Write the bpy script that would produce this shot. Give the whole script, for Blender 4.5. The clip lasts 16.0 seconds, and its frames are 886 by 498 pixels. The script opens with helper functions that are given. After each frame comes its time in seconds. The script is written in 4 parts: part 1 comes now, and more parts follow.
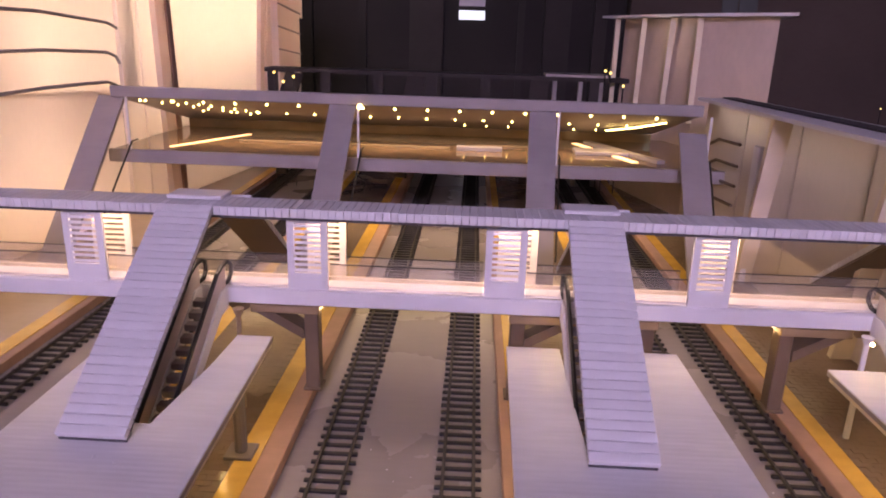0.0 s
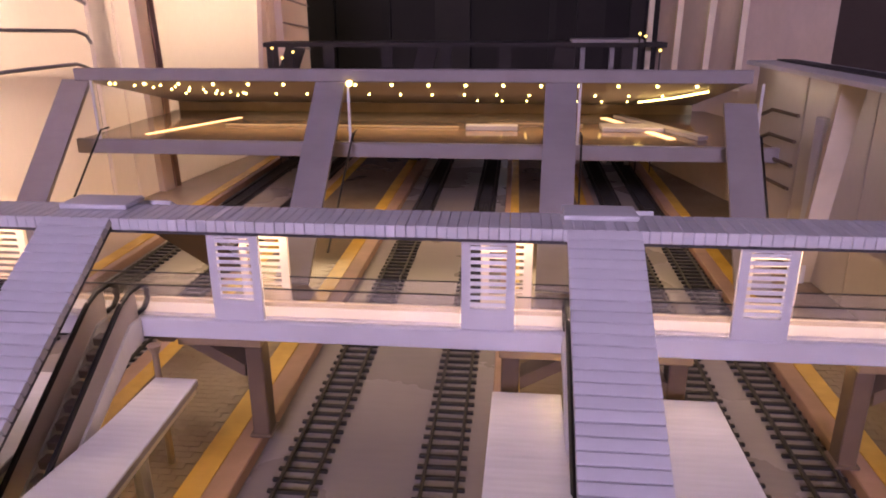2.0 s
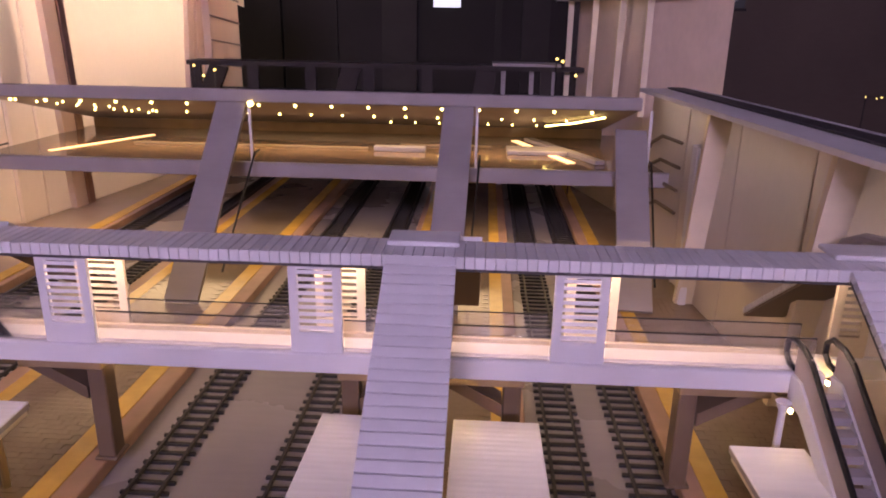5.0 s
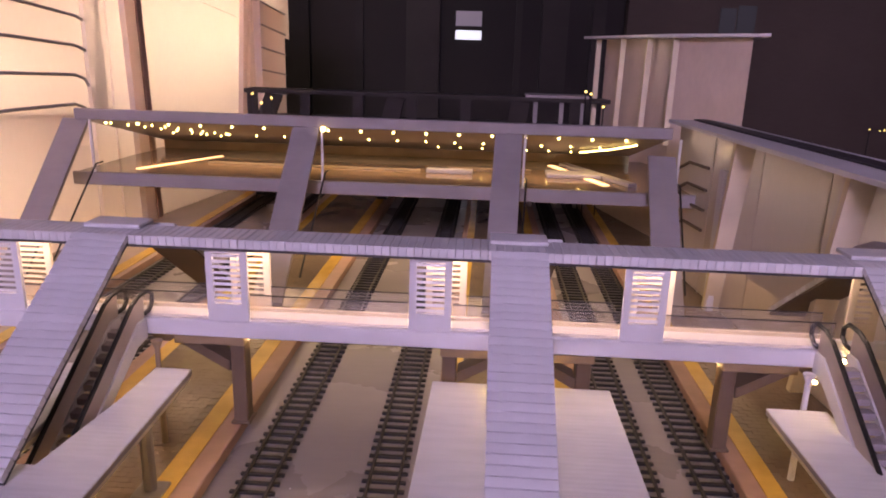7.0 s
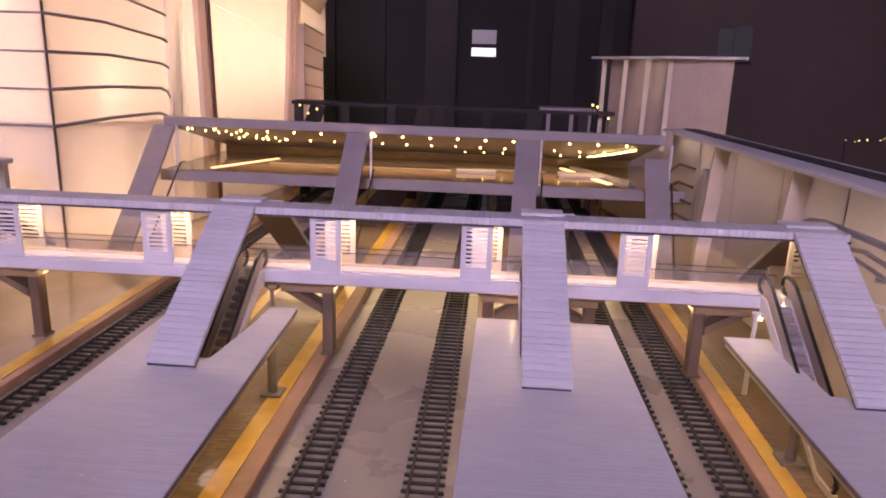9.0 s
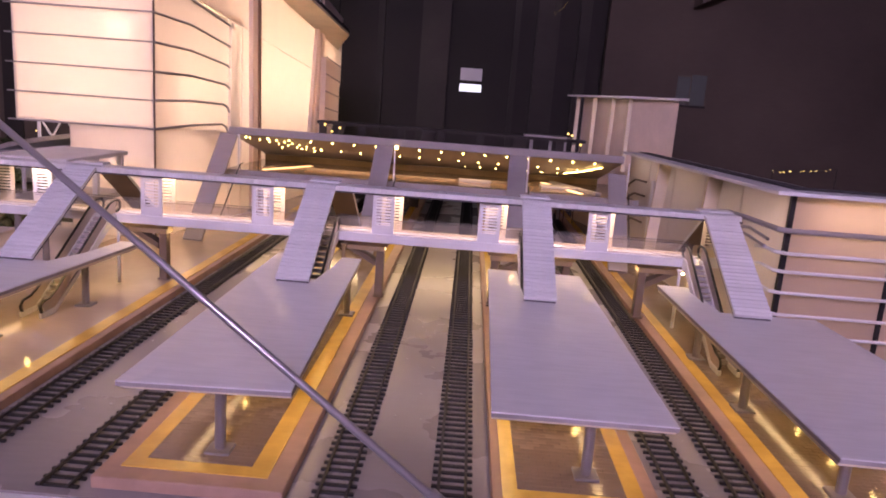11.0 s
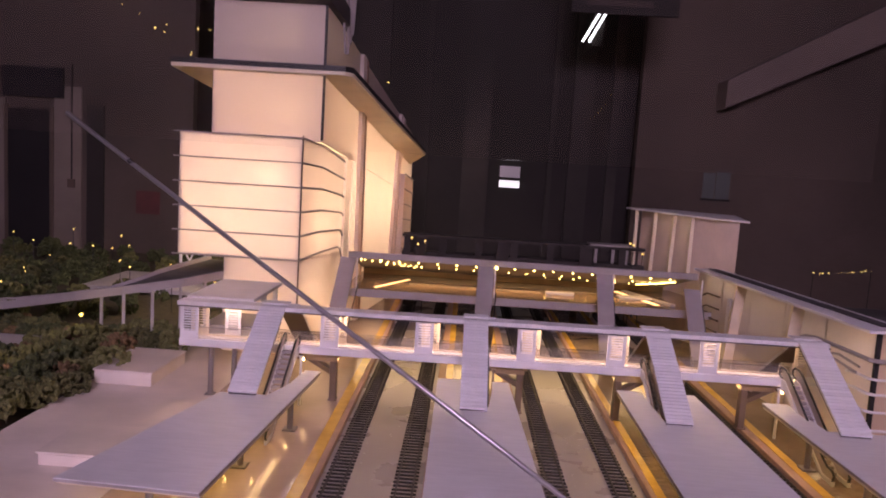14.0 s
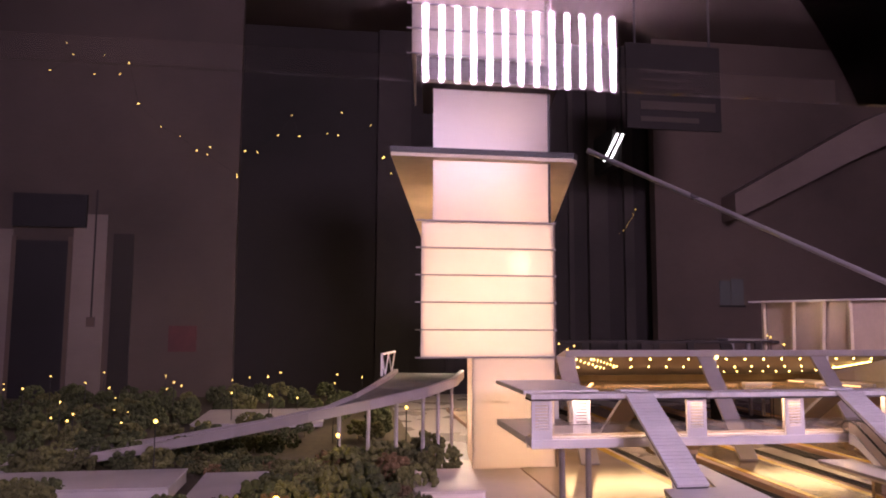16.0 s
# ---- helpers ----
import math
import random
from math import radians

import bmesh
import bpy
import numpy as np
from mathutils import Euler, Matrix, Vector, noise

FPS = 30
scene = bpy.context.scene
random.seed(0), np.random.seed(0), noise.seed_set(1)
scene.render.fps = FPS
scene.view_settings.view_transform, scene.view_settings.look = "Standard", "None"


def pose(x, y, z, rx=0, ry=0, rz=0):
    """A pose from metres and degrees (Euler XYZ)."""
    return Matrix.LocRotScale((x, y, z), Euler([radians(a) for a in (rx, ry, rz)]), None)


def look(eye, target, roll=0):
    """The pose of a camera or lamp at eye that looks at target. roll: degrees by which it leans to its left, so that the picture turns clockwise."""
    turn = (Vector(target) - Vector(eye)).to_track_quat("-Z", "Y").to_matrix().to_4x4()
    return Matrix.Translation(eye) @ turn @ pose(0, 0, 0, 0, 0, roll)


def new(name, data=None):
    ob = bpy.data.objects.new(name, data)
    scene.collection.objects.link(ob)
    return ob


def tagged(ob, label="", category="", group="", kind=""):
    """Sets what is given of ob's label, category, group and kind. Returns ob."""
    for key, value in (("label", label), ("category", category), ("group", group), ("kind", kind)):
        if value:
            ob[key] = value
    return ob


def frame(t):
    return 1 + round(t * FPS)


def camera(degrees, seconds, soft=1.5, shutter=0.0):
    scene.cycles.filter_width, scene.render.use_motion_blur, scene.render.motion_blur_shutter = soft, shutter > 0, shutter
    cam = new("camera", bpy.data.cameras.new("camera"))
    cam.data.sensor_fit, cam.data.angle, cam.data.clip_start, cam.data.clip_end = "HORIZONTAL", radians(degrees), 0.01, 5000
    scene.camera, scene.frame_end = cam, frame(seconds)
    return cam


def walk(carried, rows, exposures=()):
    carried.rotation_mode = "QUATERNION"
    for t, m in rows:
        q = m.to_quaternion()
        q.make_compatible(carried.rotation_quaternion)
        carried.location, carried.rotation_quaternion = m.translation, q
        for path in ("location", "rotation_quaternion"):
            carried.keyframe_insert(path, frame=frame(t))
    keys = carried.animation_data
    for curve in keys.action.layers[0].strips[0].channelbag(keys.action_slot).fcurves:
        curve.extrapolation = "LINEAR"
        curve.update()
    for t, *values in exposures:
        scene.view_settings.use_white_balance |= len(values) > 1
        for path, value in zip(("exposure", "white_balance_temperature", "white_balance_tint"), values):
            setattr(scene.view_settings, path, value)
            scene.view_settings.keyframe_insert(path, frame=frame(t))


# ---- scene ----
cam = camera(64.19, 16.0, soft=1.9)


def aim(x, y, z, yaw, pitch, roll):
    """A camera pose: yaw to the left of +y, pitch upwards, roll to the left, in degrees."""
    cp = math.cos(radians(pitch))
    way = Vector((-math.sin(radians(yaw)) * cp, math.cos(radians(yaw)) * cp, math.sin(radians(pitch))))
    return look(Vector((x, y, z)), Vector((x, y, z)) + way, roll)


walk(cam, [
    (0, aim(-0.0854, -0.4420, 0.2708, 2.16, -17.06, 1.79)),
    (0.5, aim(-0.0738, -0.4049, 0.2702, 3.50, -17.12, 1.28)),
    (1, aim(-0.0640, -0.3692, 0.2658, 4.47, -17.79, 0.95)),
    (1.5, aim(-0.0583, -0.3379, 0.2635, 5.78, -18.54, 0.14)),
    (2, aim(-0.0486, -0.3271, 0.2607, 5.87, -19.16, -0.33)),
    (2.5, aim(-0.0408, -0.3279, 0.2610, 5.65, -19.10, -0.38)),
    (3, aim(-0.0214, -0.3293, 0.2593, 5.04, -19.11, -0.32)),
    (3.5, aim(0.0010, -0.3272, 0.2609, 4.36, -18.76, -0.11)),
    (4, aim(0.0235, -0.3258, 0.2595, 3.30, -18.23, 0.41)),
    (4.2, aim(0.0263, -0.3248, 0.2608, 2.67, -18.24, 0.86)),
    (6.3, aim(-0.0015, -0.3672, 0.2743, 3.76, -16.46, 1.32)),
    (6.5, aim(-0.0092, -0.3808, 0.2751, 3.33, -16.29, 1.50)),
    (7, aim(-0.0282, -0.4207, 0.2763, 3.27, -15.70, 1.64)),
    (7.5, aim(-0.0293, -0.4611, 0.2817, 4.00, -15.62, 1.70)),
    (8, aim(-0.0315, -0.5023, 0.2835, 4.30, -15.10, 1.75)),
    (8.5, aim(-0.0300, -0.5393, 0.2865, 4.75, -15.10, 1.47)),
    (9, aim(-0.0488, -0.5884, 0.2830, 3.89, -14.68, 1.93)),
    (9.2, aim(-0.0516, -0.6091, 0.2761, 3.88, -14.18, 1.94)),
    (11.3, aim(-0.0953, -0.8795, 0.2676, 1.15, -11.59, 4.54)),
    (11.5, aim(-0.0946, -0.8775, 0.2626, 1.00, -11.39, 4.53)),
    (12, aim(-0.1013, -0.8848, 0.2738, 1.76, -10.62, 4.73)),
    (12.5, aim(-0.1190, -0.9072, 0.2927, 2.30, -9.82, 4.34)),
    (13, aim(-0.1645, -0.9526, 0.3243, 2.45, -8.93, 4.32)),
    (13.5, aim(-0.2245, -0.9882, 0.3544, 2.21, -7.85, 3.78)),
    (14, aim(-0.3001, -1.0293, 0.3772, 1.54, -6.42, 3.56)),
    (14.5, aim(-0.4149, -1.0742, 0.3971, 0.60, -4.67, 2.95)),
    (15, aim(-0.5529, -1.0722, 0.3889, -0.57, -1.96, 2.46)),
    (15.5, aim(-0.7221, -0.9966, 0.3559, -2.56, 0.73, 1.90)),
    (16, aim(-0.9696, -0.8932, 0.2523, -8.42, 5.74, 0.27)),
], exposures=[(0.0, 0.00, 6350.0, 4.0), (1.0, -0.10, 6350.0, 4.0), (2.5, -0.16, 6350.0, 4.0), (4.0, -0.18, 6400.0, 6.0), (6.5, -0.15, 6400.0, 5.0), (8.0, 0.00, 6350.0, 3.0), (11.0, 0.10, 6450.0, 6.0), (12.5, 0.06, 6600.0, 7.0), (14.0, -0.09, 7150.0, 4.0), (15.0, -0.05, 7250.0, 4.0), (16.0, 0.15, 7300.0, 9.0)])

# ---- light and exposure ----
U = 0.09   # one unit of the plan in metres: a track sleeper is a third of it long
world = bpy.data.worlds.new("world")
scene.world = world
world.use_nodes = True
world.node_tree.nodes["Background"].inputs[0].default_value = (0.30, 0.24, 0.34, 1)
world.node_tree.nodes["Background"].inputs[1].default_value = 0.01
scene.view_settings.exposure = 0.0


def lamp(name, kind, x, y, z, energy, colour, size=0.1, size_y=0.0, rx=0.0, ry=0.0, rz=0.0):
    data = bpy.data.lights.new(name, kind)
    data.energy, data.color = energy, colour
    if kind == "AREA":
        data.shape, data.size, data.size_y = "RECTANGLE", size * U, (size_y or size) * U
    elif kind == "POINT":
        data.shadow_soft_size = size * U
    ob = new(name, data)
    ob.matrix_world = pose(x * U, y * U, z * U, rx, ry, rz)
    return ob


WARM = (1.0, 0.62, 0.30)
SOFTWARM = (1.0, 0.785, 0.64)
VIOLET = (0.89, 0.67, 1.08)
TUBE = 172.0   # tubes of the ceiling panel, the room's main light


# ---- materials ----
def material(name, colour, rough=0.5, metal=0.0, vary=0.12, scale=30.0, bump=0.15, bump_scale=400.0, stretch=(1, 1, 1), spec=0.5, random_tint=0.0, gloss_vary=1.0, grain=0.05):
    m = bpy.data.materials.new(name)
    m.use_nodes = True
    nt = m.node_tree
    n, l = nt.nodes, nt.links
    b = n["Principled BSDF"]
    b.inputs["Roughness"].default_value = rough
    b.inputs["Metallic"].default_value = metal
    b.inputs["Specular IOR Level"].default_value = spec
    tc, mp = n.new("ShaderNodeTexCoord"), n.new("ShaderNodeMapping")
    mp.inputs["Scale"].default_value = stretch
    l.new(tc.outputs["Object"], mp.inputs[0])
    n1 = n.new("ShaderNodeTexNoise")
    n1.inputs["Scale"].default_value, n1.inputs["Detail"].default_value = scale, 6
    n2 = n.new("ShaderNodeTexNoise")
    n2.inputs["Scale"].default_value, n2.inputs["Detail"].default_value = bump_scale, 4
    l.new(mp.outputs[0], n1.inputs[0])
    l.new(mp.outputs[0], n2.inputs[0])
    ramp = n.new("ShaderNodeMapRange")
    ramp.inputs[1].default_value, ramp.inputs[2].default_value = 0.3, 0.7
    ramp.inputs[3].default_value, ramp.inputs[4].default_value = 1 - vary, 1 + vary * 0.5
    l.new(n1.outputs[0], ramp.inputs[0])
    fine = n.new("ShaderNodeTexNoise")
    fine.inputs["Scale"].default_value, fine.inputs["Detail"].default_value = 90.0, 5
    drag = n.new("ShaderNodeMapping")
    drag.inputs["Scale"].default_value = (0.35, 2.2, 1.0)
    l.new(tc.outputs["Object"], drag.inputs[0])
    l.new(drag.outputs[0], fine.inputs[0])
    grime = n.new("ShaderNodeMapRange")
    grime.inputs[1].default_value, grime.inputs[2].default_value = 0.30, 0.62
    grime.inputs[3].default_value, grime.inputs[4].default_value = 1 - grain, 1.0
    l.new(fine.outputs[0], grime.inputs[0])
    both = n.new("ShaderNodeMath")
    both.operation = "MULTIPLY"
    l.new(ramp.outputs[0], both.inputs[0])
    l.new(grime.outputs[0], both.inputs[1])
    hsv = n.new("ShaderNodeHueSaturation")
    hsv.inputs["Color"].default_value = (*colour, 1)
    if random_tint:
        info, rr, mul = n.new("ShaderNodeObjectInfo"), n.new("ShaderNodeMapRange"), n.new("ShaderNodeMath")
        rr.inputs[3].default_value, rr.inputs[4].default_value = 1 - random_tint, 1 + random_tint * 0.5
        mul.operation = "MULTIPLY"
        l.new(info.outputs["Random"], rr.inputs[0])
        l.new(rr.outputs[0], mul.inputs[0])
        l.new(both.outputs[0], mul.inputs[1])
        l.new(mul.outputs[0], hsv.inputs["Value"])
    else:
        l.new(both.outputs[0], hsv.inputs["Value"])
    l.new(hsv.outputs[0], b.inputs["Base Color"])
    rmap = n.new("ShaderNodeMapRange")
    rmap.inputs[3].default_value, rmap.inputs[4].default_value = max(0.03, rough - 0.08 * gloss_vary), min(1.0, rough + 0.1 * gloss_vary)
    l.new(n1.outputs[0], rmap.inputs[0])
    l.new(rmap.outputs[0], b.inputs["Roughness"])
    if bump:
        bp = n.new("ShaderNodeBump")
        bp.inputs["Strength"].default_value, bp.inputs["Distance"].default_value = bump, 0.0004
        l.new(n2.outputs[0], bp.inputs["Height"])
        l.new(bp.outputs[0], b.inputs["Normal"])
    return m


def emitter(name, colour, strength):
    m = bpy.data.materials.new(name)
    m.use_nodes = True
    nt = m.node_tree
    b = nt.nodes["Principled BSDF"]
    b.inputs["Base Color"].default_value = (*colour, 1)
    b.inputs["Emission Color"].default_value = (*colour, 1)
    b.inputs["Emission Strength"].default_value = strength
    return m


def acrylic(name, colour, thin=0.6, rough=0.25):
    """Milky sheet that lets the lamps behind it glow through."""
    m = material(name, colour, rough, vary=0.06, scale=14, bump=0.05)
    nt = m.node_tree
    n, l = nt.nodes, nt.links
    tr, mix = n.new("ShaderNodeBsdfTranslucent"), n.new("ShaderNodeMixShader")
    tr.inputs[0].default_value = (*colour, 1)
    mix.inputs[0].default_value = thin
    l.new(n["Principled BSDF"].outputs[0], mix.inputs[1])
    l.new(tr.outputs[0], mix.inputs[2])
    l.new(mix.outputs[0], n["Material Output"].inputs[0])
    return m


def glass(name, colour=(1, 1, 1), rough=0.02, solid=0.12):
    """Thin pane: mostly clear, with a mirror-like gloss at grazing angles."""
    m = bpy.data.materials.new(name)
    m.use_nodes = True
    nt = m.node_tree
    n, l = nt.nodes, nt.links
    n.remove(n["Principled BSDF"])
    tp, gl, fr = n.new("ShaderNodeBsdfTransparent"), n.new("ShaderNodeBsdfGlossy"), n.new("ShaderNodeFresnel")
    df, m1, m2 = n.new("ShaderNodeBsdfDiffuse"), n.new("ShaderNodeMixShader"), n.new("ShaderNodeMixShader")
    tp.inputs[0].default_value = (*colour, 1)
    df.inputs[0].default_value = (*colour, 1)
    gl.inputs["Roughness"].default_value = rough
    m1.inputs[0].default_value = solid
    l.new(tp.outputs[0], m1.inputs[1])
    l.new(df.outputs[0], m1.inputs[2])
    l.new(fr.outputs[0], m2.inputs[0])
    l.new(m1.outputs[0], m2.inputs[1])
    l.new(gl.outputs[0], m2.inputs[2])
    l.new(m2.outputs[0], n["Material Output"].inputs[0])
    return m


MAT = {
    "board": material("board_grey_paint", (0.285, 0.255, 0.252), 0.27, vary=0.07, scale=9, bump=0.1),
    "white": material("white_painted_plastic", (0.74, 0.72, 0.74), 0.42, vary=0.10, scale=16, bump=0.12),
    "plank": material("white_plank", (0.74, 0.72, 0.74), 0.45, vary=0.08, scale=40, bump=0.15, random_tint=0.07),
    "slate": material("slate_grey_plastic", (0.055, 0.048, 0.052), 0.6, vary=0.2),
    "gap": material("dark_backing_card", (0.075, 0.07, 0.075), 0.8),
    "grey": material("grey_painted_plastic", (0.32, 0.285, 0.29), 0.5, vary=0.12, scale=20),
    "cream": material("cream_card", (0.72, 0.62, 0.46), 0.5, vary=0.12, scale=22),
    "sleeper": material("black_plastic_sleeper", (0.013, 0.011, 0.011), 0.55, vary=0.3, scale=200),
    "rail": material("dark_steel_rail", (0.035, 0.03, 0.03), 0.55, metal=0.2, vary=0.3, scale=150),
    "yellow": material("yellow_line_paint", (0.66, 0.42, 0.085), 0.2, vary=0.2, scale=40, bump=0.1),
    "kerb": material("pink_brown_kerb", (0.40, 0.25, 0.185), 0.5, vary=0.2, scale=40),
    "black": material("black_rubber", (0.012, 0.011, 0.012), 0.4, vary=0.2),
    "steel": material("satin_steel", (0.42, 0.39, 0.41), 0.3, metal=0.6, vary=0.04, grain=0.02),
    "acrylic": acrylic("backlit_acrylic", (0.88, 0.79, 0.73), rough=0.2),
    "frost": acrylic("frosted_glazing", (0.68, 0.60, 0.57), thin=0.45, rough=0.10),
    "frost_warm": acrylic("warm_frosted_glazing", (0.60, 0.48, 0.40), thin=0.5, rough=0.12),
    "glass": glass("clear_sheet", (0.92, 0.90, 0.88), solid=0.04),
    "led": emitter("warm_led", (1.0, 0.66, 0.20), 13.0),
    "soffit_led": emitter("soffit_led", (1.0, 0.62, 0.20), 65.0),
    # post grey, darkened for the shade under the canopies
    "post": material("shade_grey_post", (0.19, 0.165, 0.165), 0.45, vary=0.15),
    "stone": material("brown_stone_floor", (0.25, 0.17, 0.11), 0.06, vary=0.25, scale=20, bump=0.05),
    "pier_led": emitter("pier_led", (1.0, 0.62, 0.22), 150.0),
    # unseen south wall coloured bright to add haze mirrored in the pane
    "lit_wall": material("haze_bright_wall", (0.66, 0.52, 0.46), 0.8, vary=0.2, scale=1.5),
    # dimness put into the colour of the far footbridge and wall strips
    "pillar": material("dim_tone_paint", (0.048, 0.038, 0.036), 0.8, vary=0.6, scale=2.0),
    "housewall": material("warm_beige_wall_paint", (0.62, 0.50, 0.43), 0.5, vary=0.14, scale=14),
    # pale surround paint darkened to match the dim wall around it
    "door_trim": material("dimmed_surround_paint", (0.19, 0.15, 0.135), 0.7, vary=0.35, scale=2.2),
    # shade on the upright canopy edges, put into their colour
    "edge": material("shade_grey_board_edge", (0.36, 0.32, 0.32), 0.6, vary=0.3, scale=40),
    "beam": material("pale_beam_plaster", (0.20, 0.15, 0.13), 0.8, vary=0.25, scale=2.0),
    "strip_led": emitter("floor_strip_led", (1.0, 0.60, 0.28), 2.4),
    "umber": material("brown_underside_board", (0.14, 0.098, 0.07), 0.5, vary=0.2),
    "pier": material("tan_pier_card", (0.30, 0.215, 0.13), 0.45, vary=0.18, scale=30),
    "plaza": material("grey_plaza_board", (0.43, 0.395, 0.41), 0.5, vary=0.2, scale=12),
    "canopy": material("glossy_white_board", (0.80, 0.775, 0.795), 0.34, vary=0.13, scale=9, bump=0.10, gloss_vary=0.25, grain=0.07),
    "garden_led": emitter("yellow_led", (1.0, 0.66, 0.17), 4.2),
    "pane": glass("case_glass", (1, 1, 1), rough=0.0, solid=0.0),
    "forecourt": material("dull_forecourt_paint", (0.72, 0.63, 0.57), 0.4, vary=0.18, scale=10),
    "tube": emitter("white_tube", VIOLET, TUBE),
    "tube_dim": emitter("small_white_tube", (0.86, 0.84, 1.0), 5.0),
    "foliage": material("sponge_foliage", (0.135, 0.135, 0.050), 0.9, vary=0.6, scale=160, bump=0.6, bump_scale=900, random_tint=0.4),
    "foliage_dark": material("dark_sponge_foliage", (0.072, 0.084, 0.032), 0.9, vary=0.6, scale=160, bump=0.6, bump_scale=900, random_tint=0.4),
    "foliage_autumn": material("russet_sponge_foliage", (0.17, 0.105, 0.052), 0.9, vary=0.5, scale=160, bump=0.6, bump_scale=900, random_tint=0.4),
    # pale plasters with the room's low light put into their colour
    "plaster": material("dimmed_pale_plaster", (0.11, 0.078, 0.064), 0.8, vary=0.5, scale=1.1),
    "plasterdim": material("dimmed_grey_plaster", (0.086, 0.063, 0.055), 0.8, vary=0.55, scale=1.2),
    "poster": material("red_poster_print", (0.085, 0.02, 0.02), 0.6, vary=0.4, scale=12),
    "window": emitter("bright_pane", (0.9, 0.88, 1.0), 1.0),
    # faint glow that imitates a rectangular reflection
    "reflectionfaint": emitter("faint_reflection", (0.04, 0.036, 0.043), 0.4),
    "windowdim": emitter("dull_pane", (0.5, 0.45, 0.5), 0.06),
    "earth": material("brown_flock", (0.080, 0.064, 0.038), 0.95, vary=0.4, scale=90, bump=0.5),
    # darkness of the unlit room put into the plaster colour
    "wall": material("darkened_room_plaster", (0.028, 0.0215, 0.0205), 0.8, vary=0.6, scale=1.4),
    "dark": material("dark_door_wood", (0.012, 0.010, 0.012), 0.5, vary=0.3, scale=5),
    "roomfloor": material("dark_room_floor", (0.06, 0.05, 0.05), 0.4, vary=0.3, scale=3),
    "asphalt": material("ramp_asphalt", (0.09, 0.085, 0.09), 0.7, vary=0.3, scale=60),
}


# ---- builders (coordinates in plan units) ----
def link(name, bm, mat, parent=None, label="", origin=(0, 0, 0), smooth=False):
    bmesh.ops.scale(bm, vec=(U, U, U), verts=bm.verts)
    me = bpy.data.meshes.new(name)
    bm.to_mesh(me)
    bm.free()
    if mat is not None:
        me.materials.append(MAT[mat])
    if smooth:
        for p in me.polygons:
            p.use_smooth = True
    ob = new(name, me)
    ob.location = Vector(origin) * U
    if parent is not None:
        ob.parent = parent
    if label:
        tagged(ob, label)
    return ob


part = link


def thing(name, x, y, z, label, category, group="", kind=""):
    ob = new(name)
    ob.empty_display_size = 0.01
    ob.location = (x * U, y * U, z * U)
    return tagged(ob, label, category, group, kind)


def box(bm, x0, x1, y0, y1, z0, z1, bevel=0.0):
    v = [bm.verts.new(p) for p in ((x0, y0, z0), (x1, y0, z0), (x1, y1, z0), (x0, y1, z0), (x0, y0, z1), (x1, y0, z1), (x1, y1, z1), (x0, y1, z1))]
    fs = [bm.faces.new([v[i] for i in q]) for q in ((3, 2, 1, 0), (4, 5, 6, 7), (0, 1, 5, 4), (1, 2, 6, 5), (2, 3, 7, 6), (3, 0, 4, 7))]
    if bevel:
        es = list({e for f in fs for e in f.edges})
        bmesh.ops.bevel(bm, geom=es, offset=bevel, segments=1, affect="EDGES")
    return bm


def boxed(x0, x1, y0, y1, z0, z1, bevel=0.0):
    return box(bmesh.new(), x0, x1, y0, y1, z0, z1, bevel)


def prism(bm, pts, z0, z1, axis="z", bevel=0.0):
    """A polygon of (a, b) pairs extruded along an axis: z: (x, y), y: (x, z), x: (y, z)."""
    def at(a, b, c):
        return {"z": (a, b, c), "y": (a, c, b), "x": (c, a, b)}[axis]
    lo = [bm.verts.new(at(a, b, z0)) for a, b in pts]
    hi = [bm.verts.new(at(a, b, z1)) for a, b in pts]
    k = len(pts)
    fs = [bm.faces.new(lo[::-1]), bm.faces.new(hi)]
    fs += [bm.faces.new((lo[i], lo[(i + 1) % k], hi[(i + 1) % k], hi[i])) for i in range(k)]
    bmesh.ops.recalc_face_normals(bm, faces=fs)
    if bevel:
        bmesh.ops.bevel(bm, geom=list({e for f in fs for e in f.edges}), offset=bevel, segments=1, affect="EDGES")
    return bm


def tube(bm, pts, r, sides=8, cap=True):
    """A round bar along a row of points."""
    rings = []
    pts = [Vector(p) for p in pts]
    for i, p in enumerate(pts):
        d = (pts[min(i + 1, len(pts) - 1)] - pts[max(i - 1, 0)]).normalized()
        a = d.orthogonal().normalized() if not rings else (side - d * side.dot(d)).normalized()
        side = a
        b = d.cross(a)
        rr = r[i] if isinstance(r, (list, tuple)) else r
        rings.append([bm.verts.new(p + (a * math.cos(w) + b * math.sin(w)) * rr) for w in (2 * math.pi * j / sides for j in range(sides))])
    for q, s in zip(rings, rings[1:]):
        for j in range(sides):
            bm.faces.new((q[j], q[(j + 1) % sides], s[(j + 1) % sides], s[j]))
    if cap:
        bm.faces.new(rings[0][::-1])
        bm.faces.new(rings[-1])
    return bm


def bar(bm, p, q, w, h, up=(0, 0, 1)):
    """A rectangular bar from p to q, w wide and h high."""
    p, q = Vector(p), Vector(q)
    d = (q - p).normalized()
    s = d.cross(Vector(up)).normalized()
    t = s.cross(d)
    v = [bm.verts.new(o + s * a * w / 2 + t * b * h / 2) for o in (p, q) for a, b in ((-1, -1), (1, -1), (1, 1), (-1, 1))]
    for f in ((3, 2, 1, 0), (4, 5, 6, 7), (0, 1, 5, 4), (1, 2, 6, 5), (2, 3, 7, 6), (3, 0, 4, 7)):
        bm.faces.new([v[i] for i in f])
    return bm
